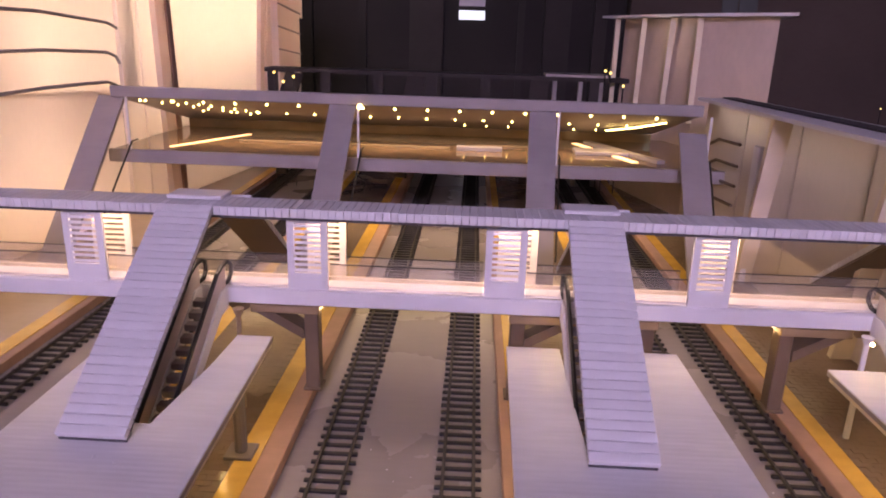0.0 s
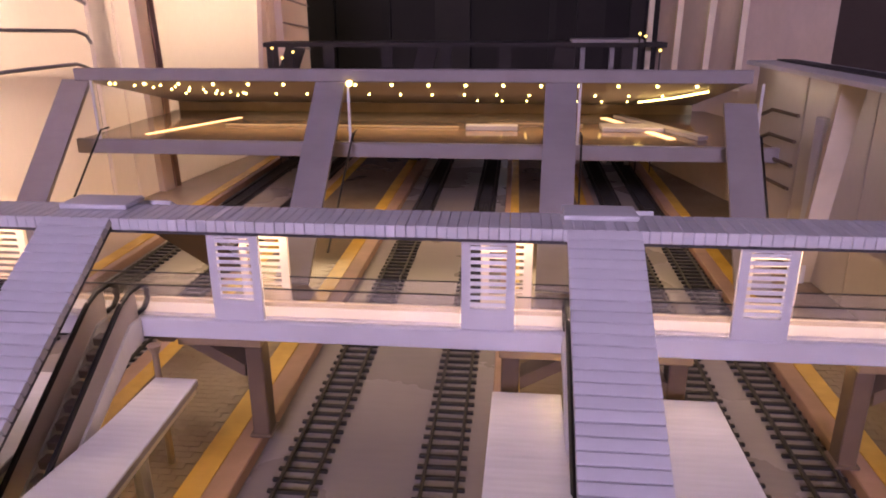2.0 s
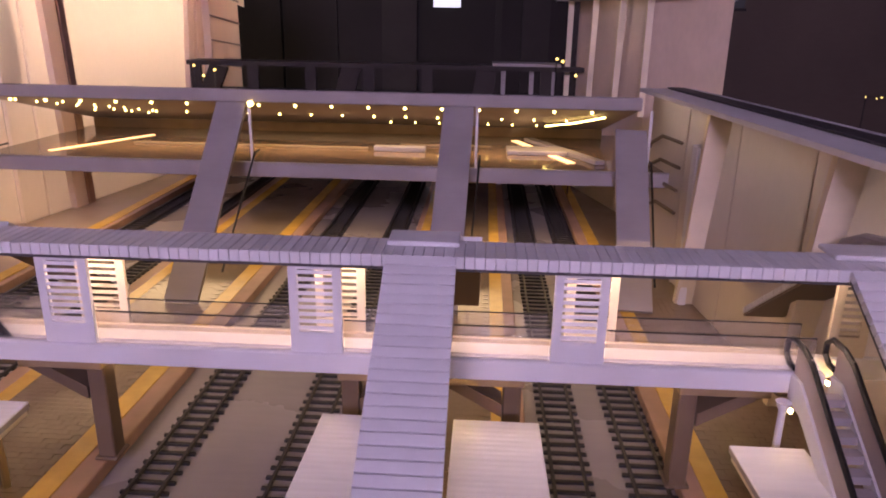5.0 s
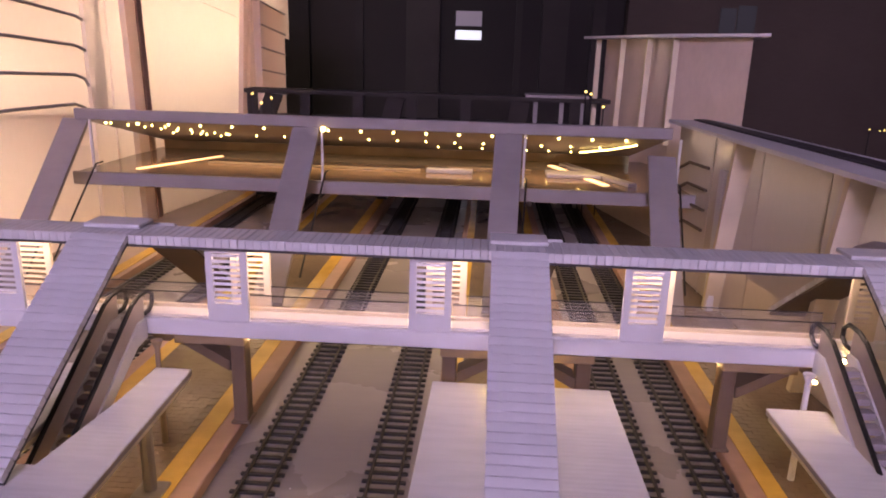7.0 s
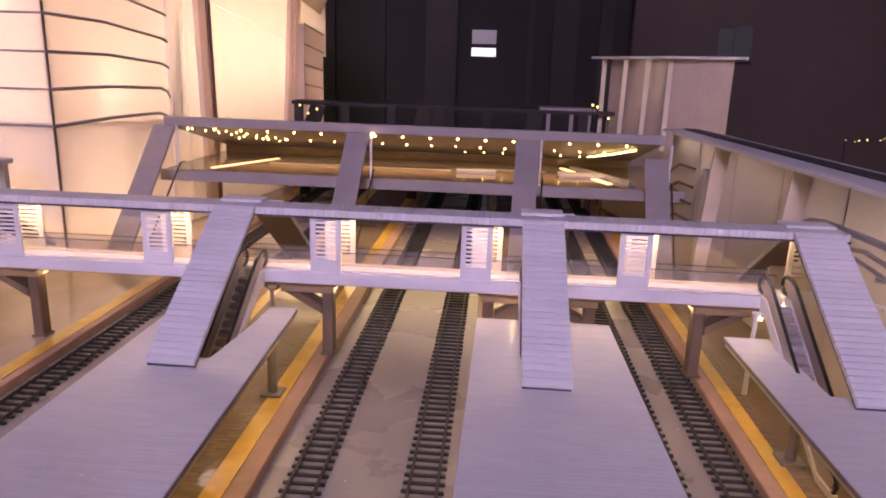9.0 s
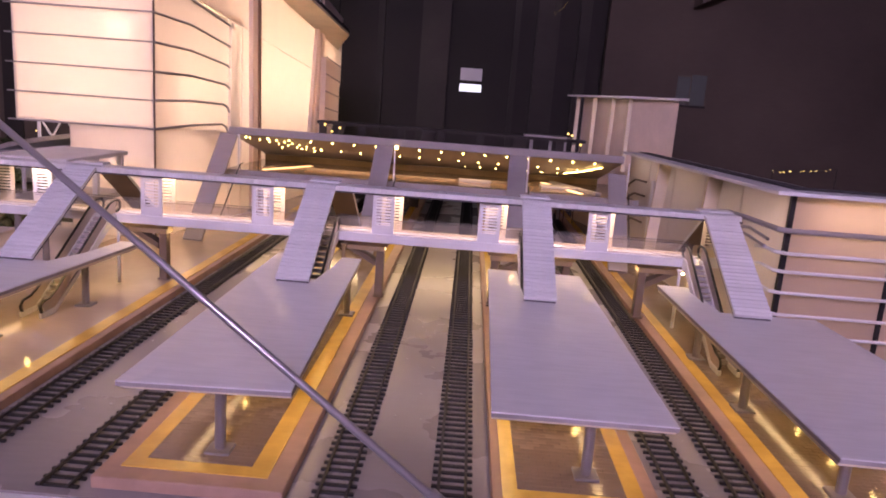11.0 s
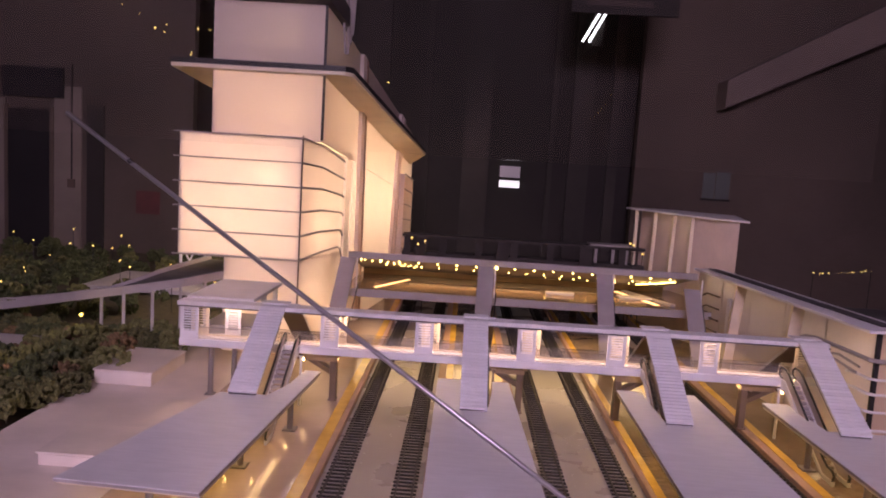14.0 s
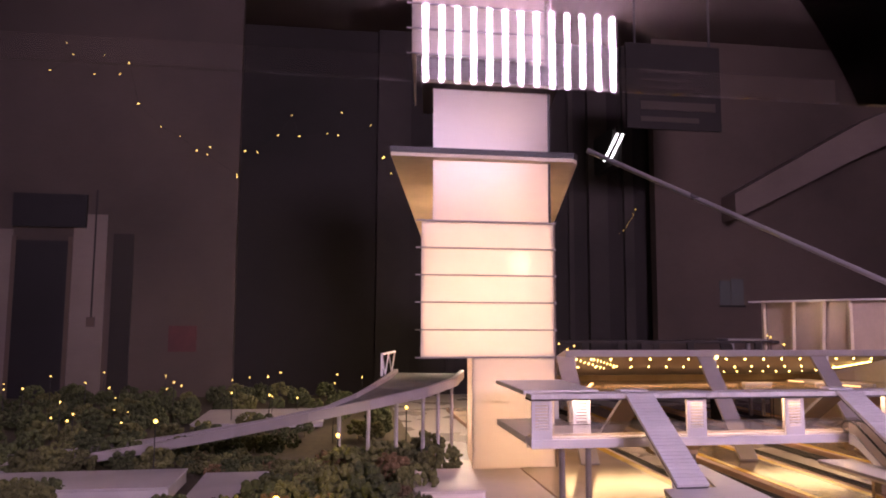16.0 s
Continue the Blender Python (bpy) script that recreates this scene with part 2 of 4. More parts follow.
# ---- ground, room ----
tagged(link("ground", boxed(-24, 10, -5.1, 17, -0.3, 0), "board"), "grey painted baseboard of the station model", "ground", kind="structure")
tagged(link("trim", boxed(-24, 10, -5.62, -5.104, -0.3, -0.012, .01), "white"), "white front ledge of the display board", "ledge", kind="structure")
tagged(link("floor", boxed(-30, 18, -38, 26, -9.4, -9), "roomfloor"), "dark floor of the exhibition room", "floor", kind="structure")
tagged(link("ceiling", boxed(-30, 18, -38, 26, 17, 17.4), "plaster"), "dim plaster ceiling of the exhibition room", "ceiling", kind="structure")
# wall colours carry how bright each side of the room looks
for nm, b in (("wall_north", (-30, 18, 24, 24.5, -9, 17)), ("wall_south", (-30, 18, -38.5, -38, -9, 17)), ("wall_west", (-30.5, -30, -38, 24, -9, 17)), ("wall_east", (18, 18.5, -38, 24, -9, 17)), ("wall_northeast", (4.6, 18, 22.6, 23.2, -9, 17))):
    tagged(link(nm, boxed(*b), "plaster" if "east" in nm else "lit_wall" if "south" in nm else "wall"), "plaster wall of the room, its light level put into the colour", "wall", kind="structure")


# flat strips added to stand in for dim upright streaks
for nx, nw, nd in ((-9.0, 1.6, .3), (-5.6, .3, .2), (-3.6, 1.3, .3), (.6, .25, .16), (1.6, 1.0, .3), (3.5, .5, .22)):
    tagged(link("trim", boxed(nx, nx + nw, 23.996 - nd, 23.996, -9, 17), "pillar"), "faint upright strip added for dim streaks on the back wall", "pillar", kind="structure")


def table_frame():
    t = thing("display_table", -7, 6, -0.3, "dark wooden display table under the model board", "table")
    part("apron", boxed(-16.9, 16.9, -10.6, 10.9, -1.0, 0, .05), "dark", t)
    for x in (-15.5, 15.5):
        for y in (-9.5, 9.8):
            part("leg", boxed(x - .6, x + .6, y - .6, y + .6, -8.7, -1.0, .08), "dark", t)
    return t


table_frame()

# lamps of the place: a tube panel over the visitors, warm lamps in and under the model; rear fill is added
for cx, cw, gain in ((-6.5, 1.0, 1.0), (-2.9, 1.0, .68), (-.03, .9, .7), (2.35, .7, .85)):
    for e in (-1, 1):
        lamp("canopy_light", "AREA", cx + e * cw * .5, -2.2, .655, .07 * gain, WARM, .08, 4.4)
    # added fill without any fitting, warms the ground behind the bridge
    lamp("rear_fill_light", "AREA", cx, 2.8, .74, .075, WARM, 1.7, 2.8)
lamp("bridge_light", "AREA", -2.6, .25, 1.648, .5, (1.0, .66, .52), 9.9, .1)
lamp("concourse_light", "AREA", -2.0, 5.7, 1.73, .48, (1, .64, .34), 7.0, .5, 12)
lamp("concourse_light", "AREA", -2.0, 5.4, 1.11, 1.0, (1, .63, .34), 7.5, 1.0, -20)
for x in (-5.62, -2.41, -.32, .3, 1.81):
    for e in (-1, 1):
        lamp("pier_light", "POINT", x + .3 * e, .5, .80, .007, WARM, .03)


# ---- tracks ----
def sleeper_mesh():
    ob = link("sleeper", boxed(-.163, .163, -.0155, .0155, 0, .024, .004), "sleeper")
    me = ob.data
    bpy.data.objects.remove(ob)
    return me


SLEEPER = sleeper_mesh()


def track(x):
    t = thing("railway_track", x, 0, 0, "black model railway track with dark steel rails", "track", "railway tracks")
    for s in (-.108, .108):
        b = bmesh.new()
        prism(b, [(s - .013, .024), (s + .013, .024), (s + .005, .032), (s + .009, .042), (s + .009, .048), (s - .009, .048), (s - .009, .042), (s - .005, .032)], -5.05, 12, "y")
        part("rail", b, "rail", t)
    rnd = random.Random(int(x * 100))
    y = -5.0
    while y < 12:
        ob = new("sleeper", SLEEPER)
        ob.location = (rnd.uniform(-.004, .004) * U, y * U, 0)
        ob.rotation_euler = (0, 0, rnd.uniform(-.02, .02))
        ob.parent = t
        y += .112
    return t


for tx in (-4.80, -3.88, -1.86, -0.955, 0.93, 1.47):
    track(tx)


# ---- platforms ----
def tiled():
    """Glossy paving with fine square joints."""
    m = material("glossy_platform_tiles", (0.215, 0.165, 0.125), 0.13, vary=0.2, scale=25, bump=0.0)
    n, l = m.node_tree.nodes, m.node_tree.links
    b = n["Principled BSDF"]
    tc, br, bp = n.new("ShaderNodeTexCoord"), n.new("ShaderNodeTexBrick"), n.new("ShaderNodeBump")
    br.offset = 0.5
    br.inputs["Scale"].default_value = 1.0
    br.inputs["Brick Width"].default_value, br.inputs["Row Height"].default_value = 0.0085, 0.0055
    br.inputs["Mortar Size"].default_value = 0.00035
    br.inputs["Color1"].default_value, br.inputs["Color2"].default_value, br.inputs["Mortar"].default_value = (1, 1, 1, 1), (.8, .8, .8, 1), (0, 0, 0, 1)
    l.new(tc.outputs["Object"], br.inputs[0])
    bp.inputs["Strength"].default_value, bp.inputs["Distance"].default_value = 0.6, 0.0006
    l.new(br.outputs["Color"], bp.inputs["Height"])
    l.new(bp.outputs[0], b.inputs["Normal"])
    return m


MAT["tiles"] = tiled()
MAT["smooth"] = material("smooth_beige_paving", (0.42, 0.33, 0.27), 0.12, vary=0.15, scale=14, bump=0.04)


def grooved():
    """White board scored with fine parallel grooves."""
    m = material("grooved_white_board", (0.74, 0.72, 0.74), 0.34, vary=0.08, scale=7, bump=0.0, gloss_vary=0.25, grain=0.09)
    n, l = m.node_tree.nodes, m.node_tree.links
    tc, wv, bp = n.new("ShaderNodeTexCoord"), n.new("ShaderNodeTexWave"), n.new("ShaderNodeBump")
    wv.bands_direction = "Y"
    wv.inputs["Scale"].default_value, wv.inputs["Distortion"].default_value = 76.0, 0.6
    wv.inputs["Detail"].default_value = 1.0
    l.new(tc.outputs["Object"], wv.inputs[0])
    bp.inputs["Strength"].default_value, bp.inputs["Distance"].default_value = 0.35, 0.0002
    l.new(wv.outputs["Color"], bp.inputs["Height"])
    l.new(bp.outputs[0], n["Principled BSDF"].inputs["Normal"])
    return m


MAT["canopy"] = grooved()
MAT["tile"] = material("glossy_beige_tile", (0.25, 0.185, 0.14), 0.10, vary=0.15, scale=25, bump=0.06, random_tint=0.22)
PAVED = []


def platform(x0, x1, y0, y1, stripes, label, paving="tiles", told="glossy beige tiled paving"):
    t = thing("platform", (x0 + x1) / 2, 0, 0, label, "platform", "platforms")
    ox = (x0 + x1) / 2
    part("slab", boxed(x0 - ox, x1 - ox, y0, y1, 0, .1, .008), "kerb", t, "pink-brown platform edge")
    inner = [stripes[0][1] if stripes[0] else x0 + .02, stripes[1][0] if stripes[1] else x1 - .02]
    yb = y0 + (.31 if stripes[0] and stripes[1] else .05)
    PAVED.append((part("paving", boxed(inner[0] - ox, inner[1] - ox, yb, y1 - .05, .09, .106), paving, t, told), inner[0] - ox, inner[1] - ox, yb))
    for s in stripes:
        if s:
            part("yellow_line", boxed(s[0] - ox, s[1] - ox, y0 + .17, y1 - .05, .09, .108), "yellow", t, "painted yellow safety line")
    if stripes[0] and stripes[1]:
        part("yellow_line", boxed(stripes[0][1] - ox, stripes[1][0] - ox, y0 + .17, y0 + .31, .09, .108), "yellow", t, "painted yellow safety line")
    return t


platform(-7.4, -5.02, -5.0, 12, (None, (-5.28, -5.11)), "wide side platform with a yellow safety line", "smooth", "smooth glossy beige paving")
platform(-3.64, -2.2, -4.98, 12, ((-3.49, -3.35), (-2.52, -2.36)), "island platform framed by yellow safety lines")
platform(-.65, .66, -4.96, 12, ((-.57, -.45), (.40, .54)), "island platform framed by yellow safety lines")
platform(1.63, 7.5, -5.0, 12, ((1.77, 1.91), None), "wide side platform with a yellow safety line")


tagged(link("forecourt", boxed(-9.75, -7.404, -5.0, 3.9, 0, .1, .01), "forecourt"), "pale painted forecourt beside the side platform", "pavement", kind="structure")


# ---- canopies ----
def canopy(pts, posts, label):
    cx = sum(p[0] for p in pts) / len(pts)
    cy = sum(p[1] for p in pts) / len(pts)
    t = thing("platform_canopy", cx, cy, .1, label, "canopy", "platform canopies")
    loc = [(x - cx, y - cy) for x, y in pts]
    part("roof_slab", prism(bmesh.new(), loc, .632, .645, bevel=.004), "canopy", t)
    # grey stands in for shade on the slab's upright edges
    part("edge_board", prism(bmesh.new(), [(x * .998, y * .999) for x, y in loc], .60, .6315), "edge", t, "canopy edge board painted grey for the weak light on it")
    part("soffit", prism(bmesh.new(), [(x * .985, y * .985) for x, y in loc], .565, .598), "cream", t, "cream underside board")
    # posts and foot plates carry the canopy's shade in their colour
    for x, y in posts:
        b = bmesh.new()
        tube(b, [(x - cx, y - cy, .02), (x - cx, y - cy, .575)], .045, 10)
        p = part("post", b, "post", t, smooth=False)
        part("foot_plate", boxed(x - cx - .1, x - cx + .1, y - cy - .1, y - cy + .1, 0.004, .03, .006), "post", p)
    ymin, ymax = min(p[1] for p in pts), max(p[1] for p in pts)
    for k in range(6):
        for e in (-1, 1):
            y = ymin + .25 + (ymax - ymin - 1.3) * k / 5
            xs = sorted(a[0] + (b[0] - a[0]) * (y - a[1]) / (b[1] - a[1]) for a, b in zip(pts, pts[1:] + pts[:1]) if (a[1] - y) * (b[1] - y) < 0)
            x = xs[0] + .3 if e < 0 else xs[-1] - (.48 if cx < -4 else .3)
            if xs[-1] - xs[0] < .75:
                continue
            b = bmesh.new()
            bmesh.ops.create_uvsphere(b, u_segments=8, v_segments=6, radius=.02)
            part("soffit_lamp", b, "soffit_led", t, "tiny warm soffit lamp", origin=(x - cx, y - cy, .555))
    return t


canopy([(-7.45, -4.5), (-5.86, -4.6), (-5.54, -.1), (-5.8, -.1), (-5.88, -.9), (-6.05, -1.45), (-6.75, -1.45)], ((-6.6, -4.1), (-5.78, -1.1), (-6.1, -2.5)), "white canopy slab of a side platform on posts")
canopy([(-3.58, -4.7), (-2.24, -4.63), (-2.42, .0), (-2.69, .0), (-2.71, -.5), (-2.79, -1.3), (-3.02, -1.3), (-3.04, .0), (-3.6, .0)], ((-2.85, -4.45), (-2.5, -.6), (-2.8, -2.3)), "white canopy slab of an island platform on posts")
canopy([(-.71, -4.68), (.71, -4.68), (.65, .02), (.15, .02), (.14, -1.45), (-.22, -1.45), (-.23, -.6), (-.23, .02), (-.63, .02)], ((.12, -4.35), (.0, -2.3), (.42, -.4)), "white canopy slab of an island platform on posts")
canopy([(1.76, -4.95), (3.5, -5.0), (3.3, -1.3), (2.16, -1.3), (2.11, -.12), (1.70, -.12)], ((1.98, -1.2), (2.2, -4.3), (2.0, -2.7)), "long tapering white canopy slab of a side platform")


# ---- footbridge ----
def plank_mesh(name, w, d, h):
    ob = link(name, boxed(-w / 2, w / 2, 0, d, 0, h, .004), "plank")
    me = ob.data
    bpy.data.objects.remove(ob)
    return me


ROOF_PLANK = plank_mesh("plank", .0545, .31, .07)
STAIR_PLANK = {}


def stair_cover(parent, x, w, y0, z0, y1, z1, n, thick=.045, under="gap"):
    """Sloping cover of n cross planks from (y0, z0) to (y1, z1)."""
    run = math.hypot(y1 - y0, z1 - z0)
    pitch = run / n
    ang = math.atan2(z1 - z0, y1 - y0)
    key = (round(w, 3), round(pitch, 4))
    if key not in STAIR_PLANK:
        ob = link("plank", boxed(-w / 2, w / 2, .004, pitch - .004, 0, thick, .002), "plank")
        STAIR_PLANK[key] = ob.data
        bpy.data.objects.remove(ob)
    back = bmesh.new()
    dy, dz = math.cos(ang), math.sin(ang)
    up = Vector((0, -dz, dy)) if dy > 0 else Vector((0, dz, -dy))
    bar(back, Vector((x, y0, z0)) - up * .012, Vector((x, y1, z1)) - up * .012, w * .97, .02, up)
    part("cover_board", back, under, parent, "dark backing board")
    rnd = random.Random(int(x * 50 + y0 * 7))
    for i in range(n):
        ob = new("plank", STAIR_PLANK[key])
        p = Vector((x, y0 + dy * pitch * i, z0 + dz * pitch * i)) + up * rnd.uniform(0, .004)
        m = Matrix((Vector((1, 0, 0)), Vector((0, dy, dz)), up)).transposed() if dy > 0 else Matrix((Vector((-1, 0, 0)), Vector((0, dy, dz)), up)).transposed()
        ob.matrix_basis = Matrix.Translation(p * U) @ m.to_4x4()
        ob.parent = parent


def louvre(parent, x0, w, y, z0, z1, mat, slats=9):
    t = .03
    f = bmesh.new()
    e = .05
    box(f, x0, x0 + e, y - t / 2, y + t / 2, z0, z1)
    box(f, x0 + w - e, x0 + w, y - t / 2, y + t / 2, z0, z1)
    box(f, x0 + e, x0 + w - e, y - t / 2, y + t / 2, z1 - .035, z1)
    box(f, x0 + e, x0 + w - e, y - t / 2, y + t / 2, z0, z0 + .13)
    p = part("louvre_panel", f, mat, parent, "slatted wall panel")
    h = (z1 - .035 - z0 - .13) / slats
    for i in range(slats):
        z = z0 + .13 + h * (i + .5)
        b = bmesh.new()
        bar(b, (x0 + e - .002, y, z), (x0 + w - e + .002, y, z), .024, h * .5, (0, .35, 1))
        part("slat", b, mat, p)


def footbridge():
    t = thing("footbridge", 0, 0, 0, "white footbridge with plank roof, louvred panels and glass rails", "bridge")
    x0, x1 = -8.0, 2.26
    part("front_beam", boxed(x0, x1, .085, .15, .972, 1.10, .008), "white", t)
    part("rear_beam", boxed(x0, x1 + .6, .32, .36, .955, 1.10, .008), "white", t)
    part("deck", boxed(x0 + .01, x1 - .01, .15, .32, 1.0, 1.115), "white", t, "pale lit walkway floor")
    part("curb", boxed(x0 + .01, x1 - .01, .29, .318, 1.116, 1.145), "cream", t)
    part("roof_board", boxed(x0 - .02, x1 + .52, .05, .35, 1.655, 1.678), "gap", t, "dark roof backing board")
    n = int((x1 + .52 - x0 + .02) / .057)
    rnd = random.Random(4)
    for i in range(n):
        ob = new("plank", ROOF_PLANK)
        ob.location = ((x0 + .01 + i * .057) * U, (.02 + rnd.uniform(-.0018, .0018)) * U, (1.679 + rnd.uniform(0, .002)) * U)
        ob.rotation_euler = (0, 0, rnd.uniform(-.003, .003))
        ob.parent = t
    for px in (-7.99, -5.61, -4.02, -2.31, -.82, .70):
        louvre(t, px, .305, .118, 1.10, 1.654, "white")
        louvre(t, px + .10, .305, .34, 1.10, 1.654, "cream")
    louvre(t, 2.36, .22, .34, 1.10, 1.654, "cream")
    louvre(t, -7.3, .27, .34, 1.10, 1.654, "white")
    # glass rails between the panels
    ends = [-7.685, -5.61, -5.305, -4.02, -3.715, -2.31, -2.005, -.82, -.515, .70, 1.005, 2.2]
    for a, b in zip(ends[::2], ends[1::2]):
        g = part("glass_rail", boxed(a + .01, b - .01, .122, .130, 1.10, 1.30), "glass", t, "clear glass rail")
        g.visible_shadow = False
        part("handrail", boxed(a + .01, b - .01, .121, .131, 1.30, 1.306), "black", g)
        g = part("glass_rail", boxed(a + .01, b - .01, .328, .335, 1.15, 1.30), "glass", t, "clear glass rail")
        g.visible_shadow = False
        part("handrail", boxed(a + .01, b - .01, .327, .337, 1.30, 1.305), "black", g)
    for i in range(25):
        x = -7.7 + i * .405
        b = bmesh.new()
        bmesh.ops.create_uvsphere(b, u_segments=8, v_segments=6, radius=.012)
        part("roof_lamp", b, "led", t, "tiny warm roof lamp", origin=(x, .27, 1.648))
    # piers
    for x in (-7.5, -7.1):
        b = bmesh.new()
        tube(b, [(x, .25, .104), (x, .25, .96)], [.05, .042], 10)
        pier = part("pier", b, "post", t, "slim grey round pier")
        part("base", boxed(x - .08, x + .08, .17, .33, .104, .125, .004), "post", pier)
    for x, e in ((-5.62, 1), (-2.41, 1), (-.32, -1), (.3, 1), (1.81, -1)):
        pier = part("pier", boxed(x - .32, x + .32, .30, .58, .878, .953, .008), "pier", t, "tan pier with a stepped head, slim shaft and dark brace")
        part("lower_head", boxed(x - .28, x + .28, .32, .56, .80, .876, .008), "pier", pier)
        a, c = sorted((x + e * .15, x + e * .265))
        # umber shaft and base stand in for shade below the pier head
        part("shaft", boxed(a, c, .36, .50, .108, .798, .008), "umber", pier, "square shaft painted dark brown for the shade under the bridge")
        part("base", boxed(a - .02, c + .02, .34, .52, .106, .13, .006), "umber", pier)
        b = bmesh.new()
        prism(b, [(x - e * .25, .797), (x + e * .145, .57), (x + e * .145, .66), (x - e * .10, .797)], .35, .53, "y")
        part("brace", b, "umber", pier, "dark slanting brace plate")
        b = bmesh.new()
        prism(b, [(x - e * .24, .868), (x - e * .33, .80), (x - e * .42, .80), (x - e * .47, .84), (x - e * .47, .90), (x - e * .40, .95), (x - e * .322, .95), (x - e * .322, .868)], .36, .52, "y")
        part("folded_end", b, "umber", pier, "dark folded bracket end")
        for q in (-1, 1):
            b = bmesh.new()
            bmesh.ops.create_uvsphere(b, u_segments=8, v_segments=6, radius=.018)
            part("pier_lamp", b, "pier_led", pier, "tiny warm lamp", origin=(x + q * .55, .235, .972))
            part("lamp_bracket", boxed(x + q * .55 - .012, x + q * .55 + .012, .22, .25, .988, .9995), "pier", pier)
    # stair covers down to the canopies, and their twins behind
    for x, w in ((-6.4, .42), (-3.02, .40), (-.05, .39), (2.46, .44)):
        stair_cover(t, x, w, .03, 1.715, -1.52, .762, 28)
        part("stair_cap", boxed(x - w / 2 - .01, x + w / 2 + .01, .17, .40, 1.756, 1.785, .006), "plank", t)
        stair_cover(t, x + .16, w * .9, .44, 1.70, 1.8, .76, 24, under="umber")
    # short roof wing over the west entrance
    part("roof_wing", boxed(-8.02, -6.85, .435, 2.3, 1.70, 1.765, .01), "white", t, "flat roof over the side entrance")
    part("wing_deck", boxed(-8.0, -6.9, .43, 2.3, 1.0, 1.1), "white", t)
    for y in (1.4, 2.2):
        part("wing_post", boxed(-7.0, -6.92, y, y + .08, 1.1, 1.70), "white", t)
    return t


footbridge()


# ---- escalators ----
def escalator(x, w=.25, back=False):
    s = -1 if back else 1
    y0 = .43 if back else .08
    t = thing("escalator", x, y0, 0, "grey escalator with glass sides and black handrails", "escalator", "escalators")
    run = 1.55
    prof = [(0.0, 1.10), (-.12, 1.10), (-run, .17), (-run - .3, .17), (-run - .3, .108), (-run - .02, .108), (-.16, .93), (0.0, .95)]
    for e in (-1, 1):
        b = bmesh.new()
        prism(b, [(s * y, z) for y, z in prof], e * w / 2 - .018, e * w / 2 + .018, "x")
        part("side_panel", b, "white", t)
        b = bmesh.new()
        g = [(0, 1.105), (-.12, 1.105), (-run, .175), (-run - .22, .175), (-run - .26, .28), (-run - .05, .31), (-.16, 1.27), (0, 1.27)]
        prism(b, [(s * y, z) for y, z in g], e * w / 2 - .005, e * w / 2 + .005, "x")
        q = part("glass_side", b, "frost", t, "milky glass balustrade")
        b = bmesh.new()
        path = [(e * w / 2, s * y, z) for y, z in ((0, 1.13), (.08, 1.13), (.14, 1.17), (.14, 1.24), (.08, 1.285), (-.06, 1.285), (-.17, 1.25), (-run + .05, .38), (-run - .08, .32), (-run - .24, .30), (-run - .3, .24), (-run - .27, .17), (-run - .2, .14))]
        tube(b, path, .017, 6)
        part("handrail", b, "black", t)
    n = 16
    for i in range(n):
        f = (i + .5) / n
        y, z = -.12 - (run - .12) * f, 1.085 + (.16 - 1.085) * f
        part("step", boxed(-w / 2 + .02, w / 2 - .02, s * y - .04, s * y + .04, z - .05, z, .004), "grey", t)
    return t


escalator(-6.09, .24)
escalator(-2.89, .2)
escalator(-.16, .12)
escalator(2.19, .22)


# ---- columns under the footbridge ----
def bridge_column(x, bulb=True):
    t = thing("bridge_column", x, .02, .106, "slim white column with a warm lamp under the footbridge" if bulb else "slim tan column under the footbridge beam", "column", "bridge columns")
    b = bmesh.new()
    tube(b, [(0, 0, 0), (0, 0, .80)], [.024, .02], 10)
    part("shaft", b, "white" if bulb else "pier", t)
    b = bmesh.new()
    tube(b, [(0, 0, .79), (0, 0, .848)], [.022, .045], 10)
    part("head", b, "white" if bulb else "pier", t)
    if bulb:
        b = bmesh.new()
        bmesh.ops.create_uvsphere(b, u_segments=8, v_segments=6, radius=.015)
        part("bulb", b, "soffit_led", t, "glowing warm bulb", origin=(.045, .0, .79))


bridge_column(2.02)
bridge_column(-2.68, False)
bridge_column(-5.9)


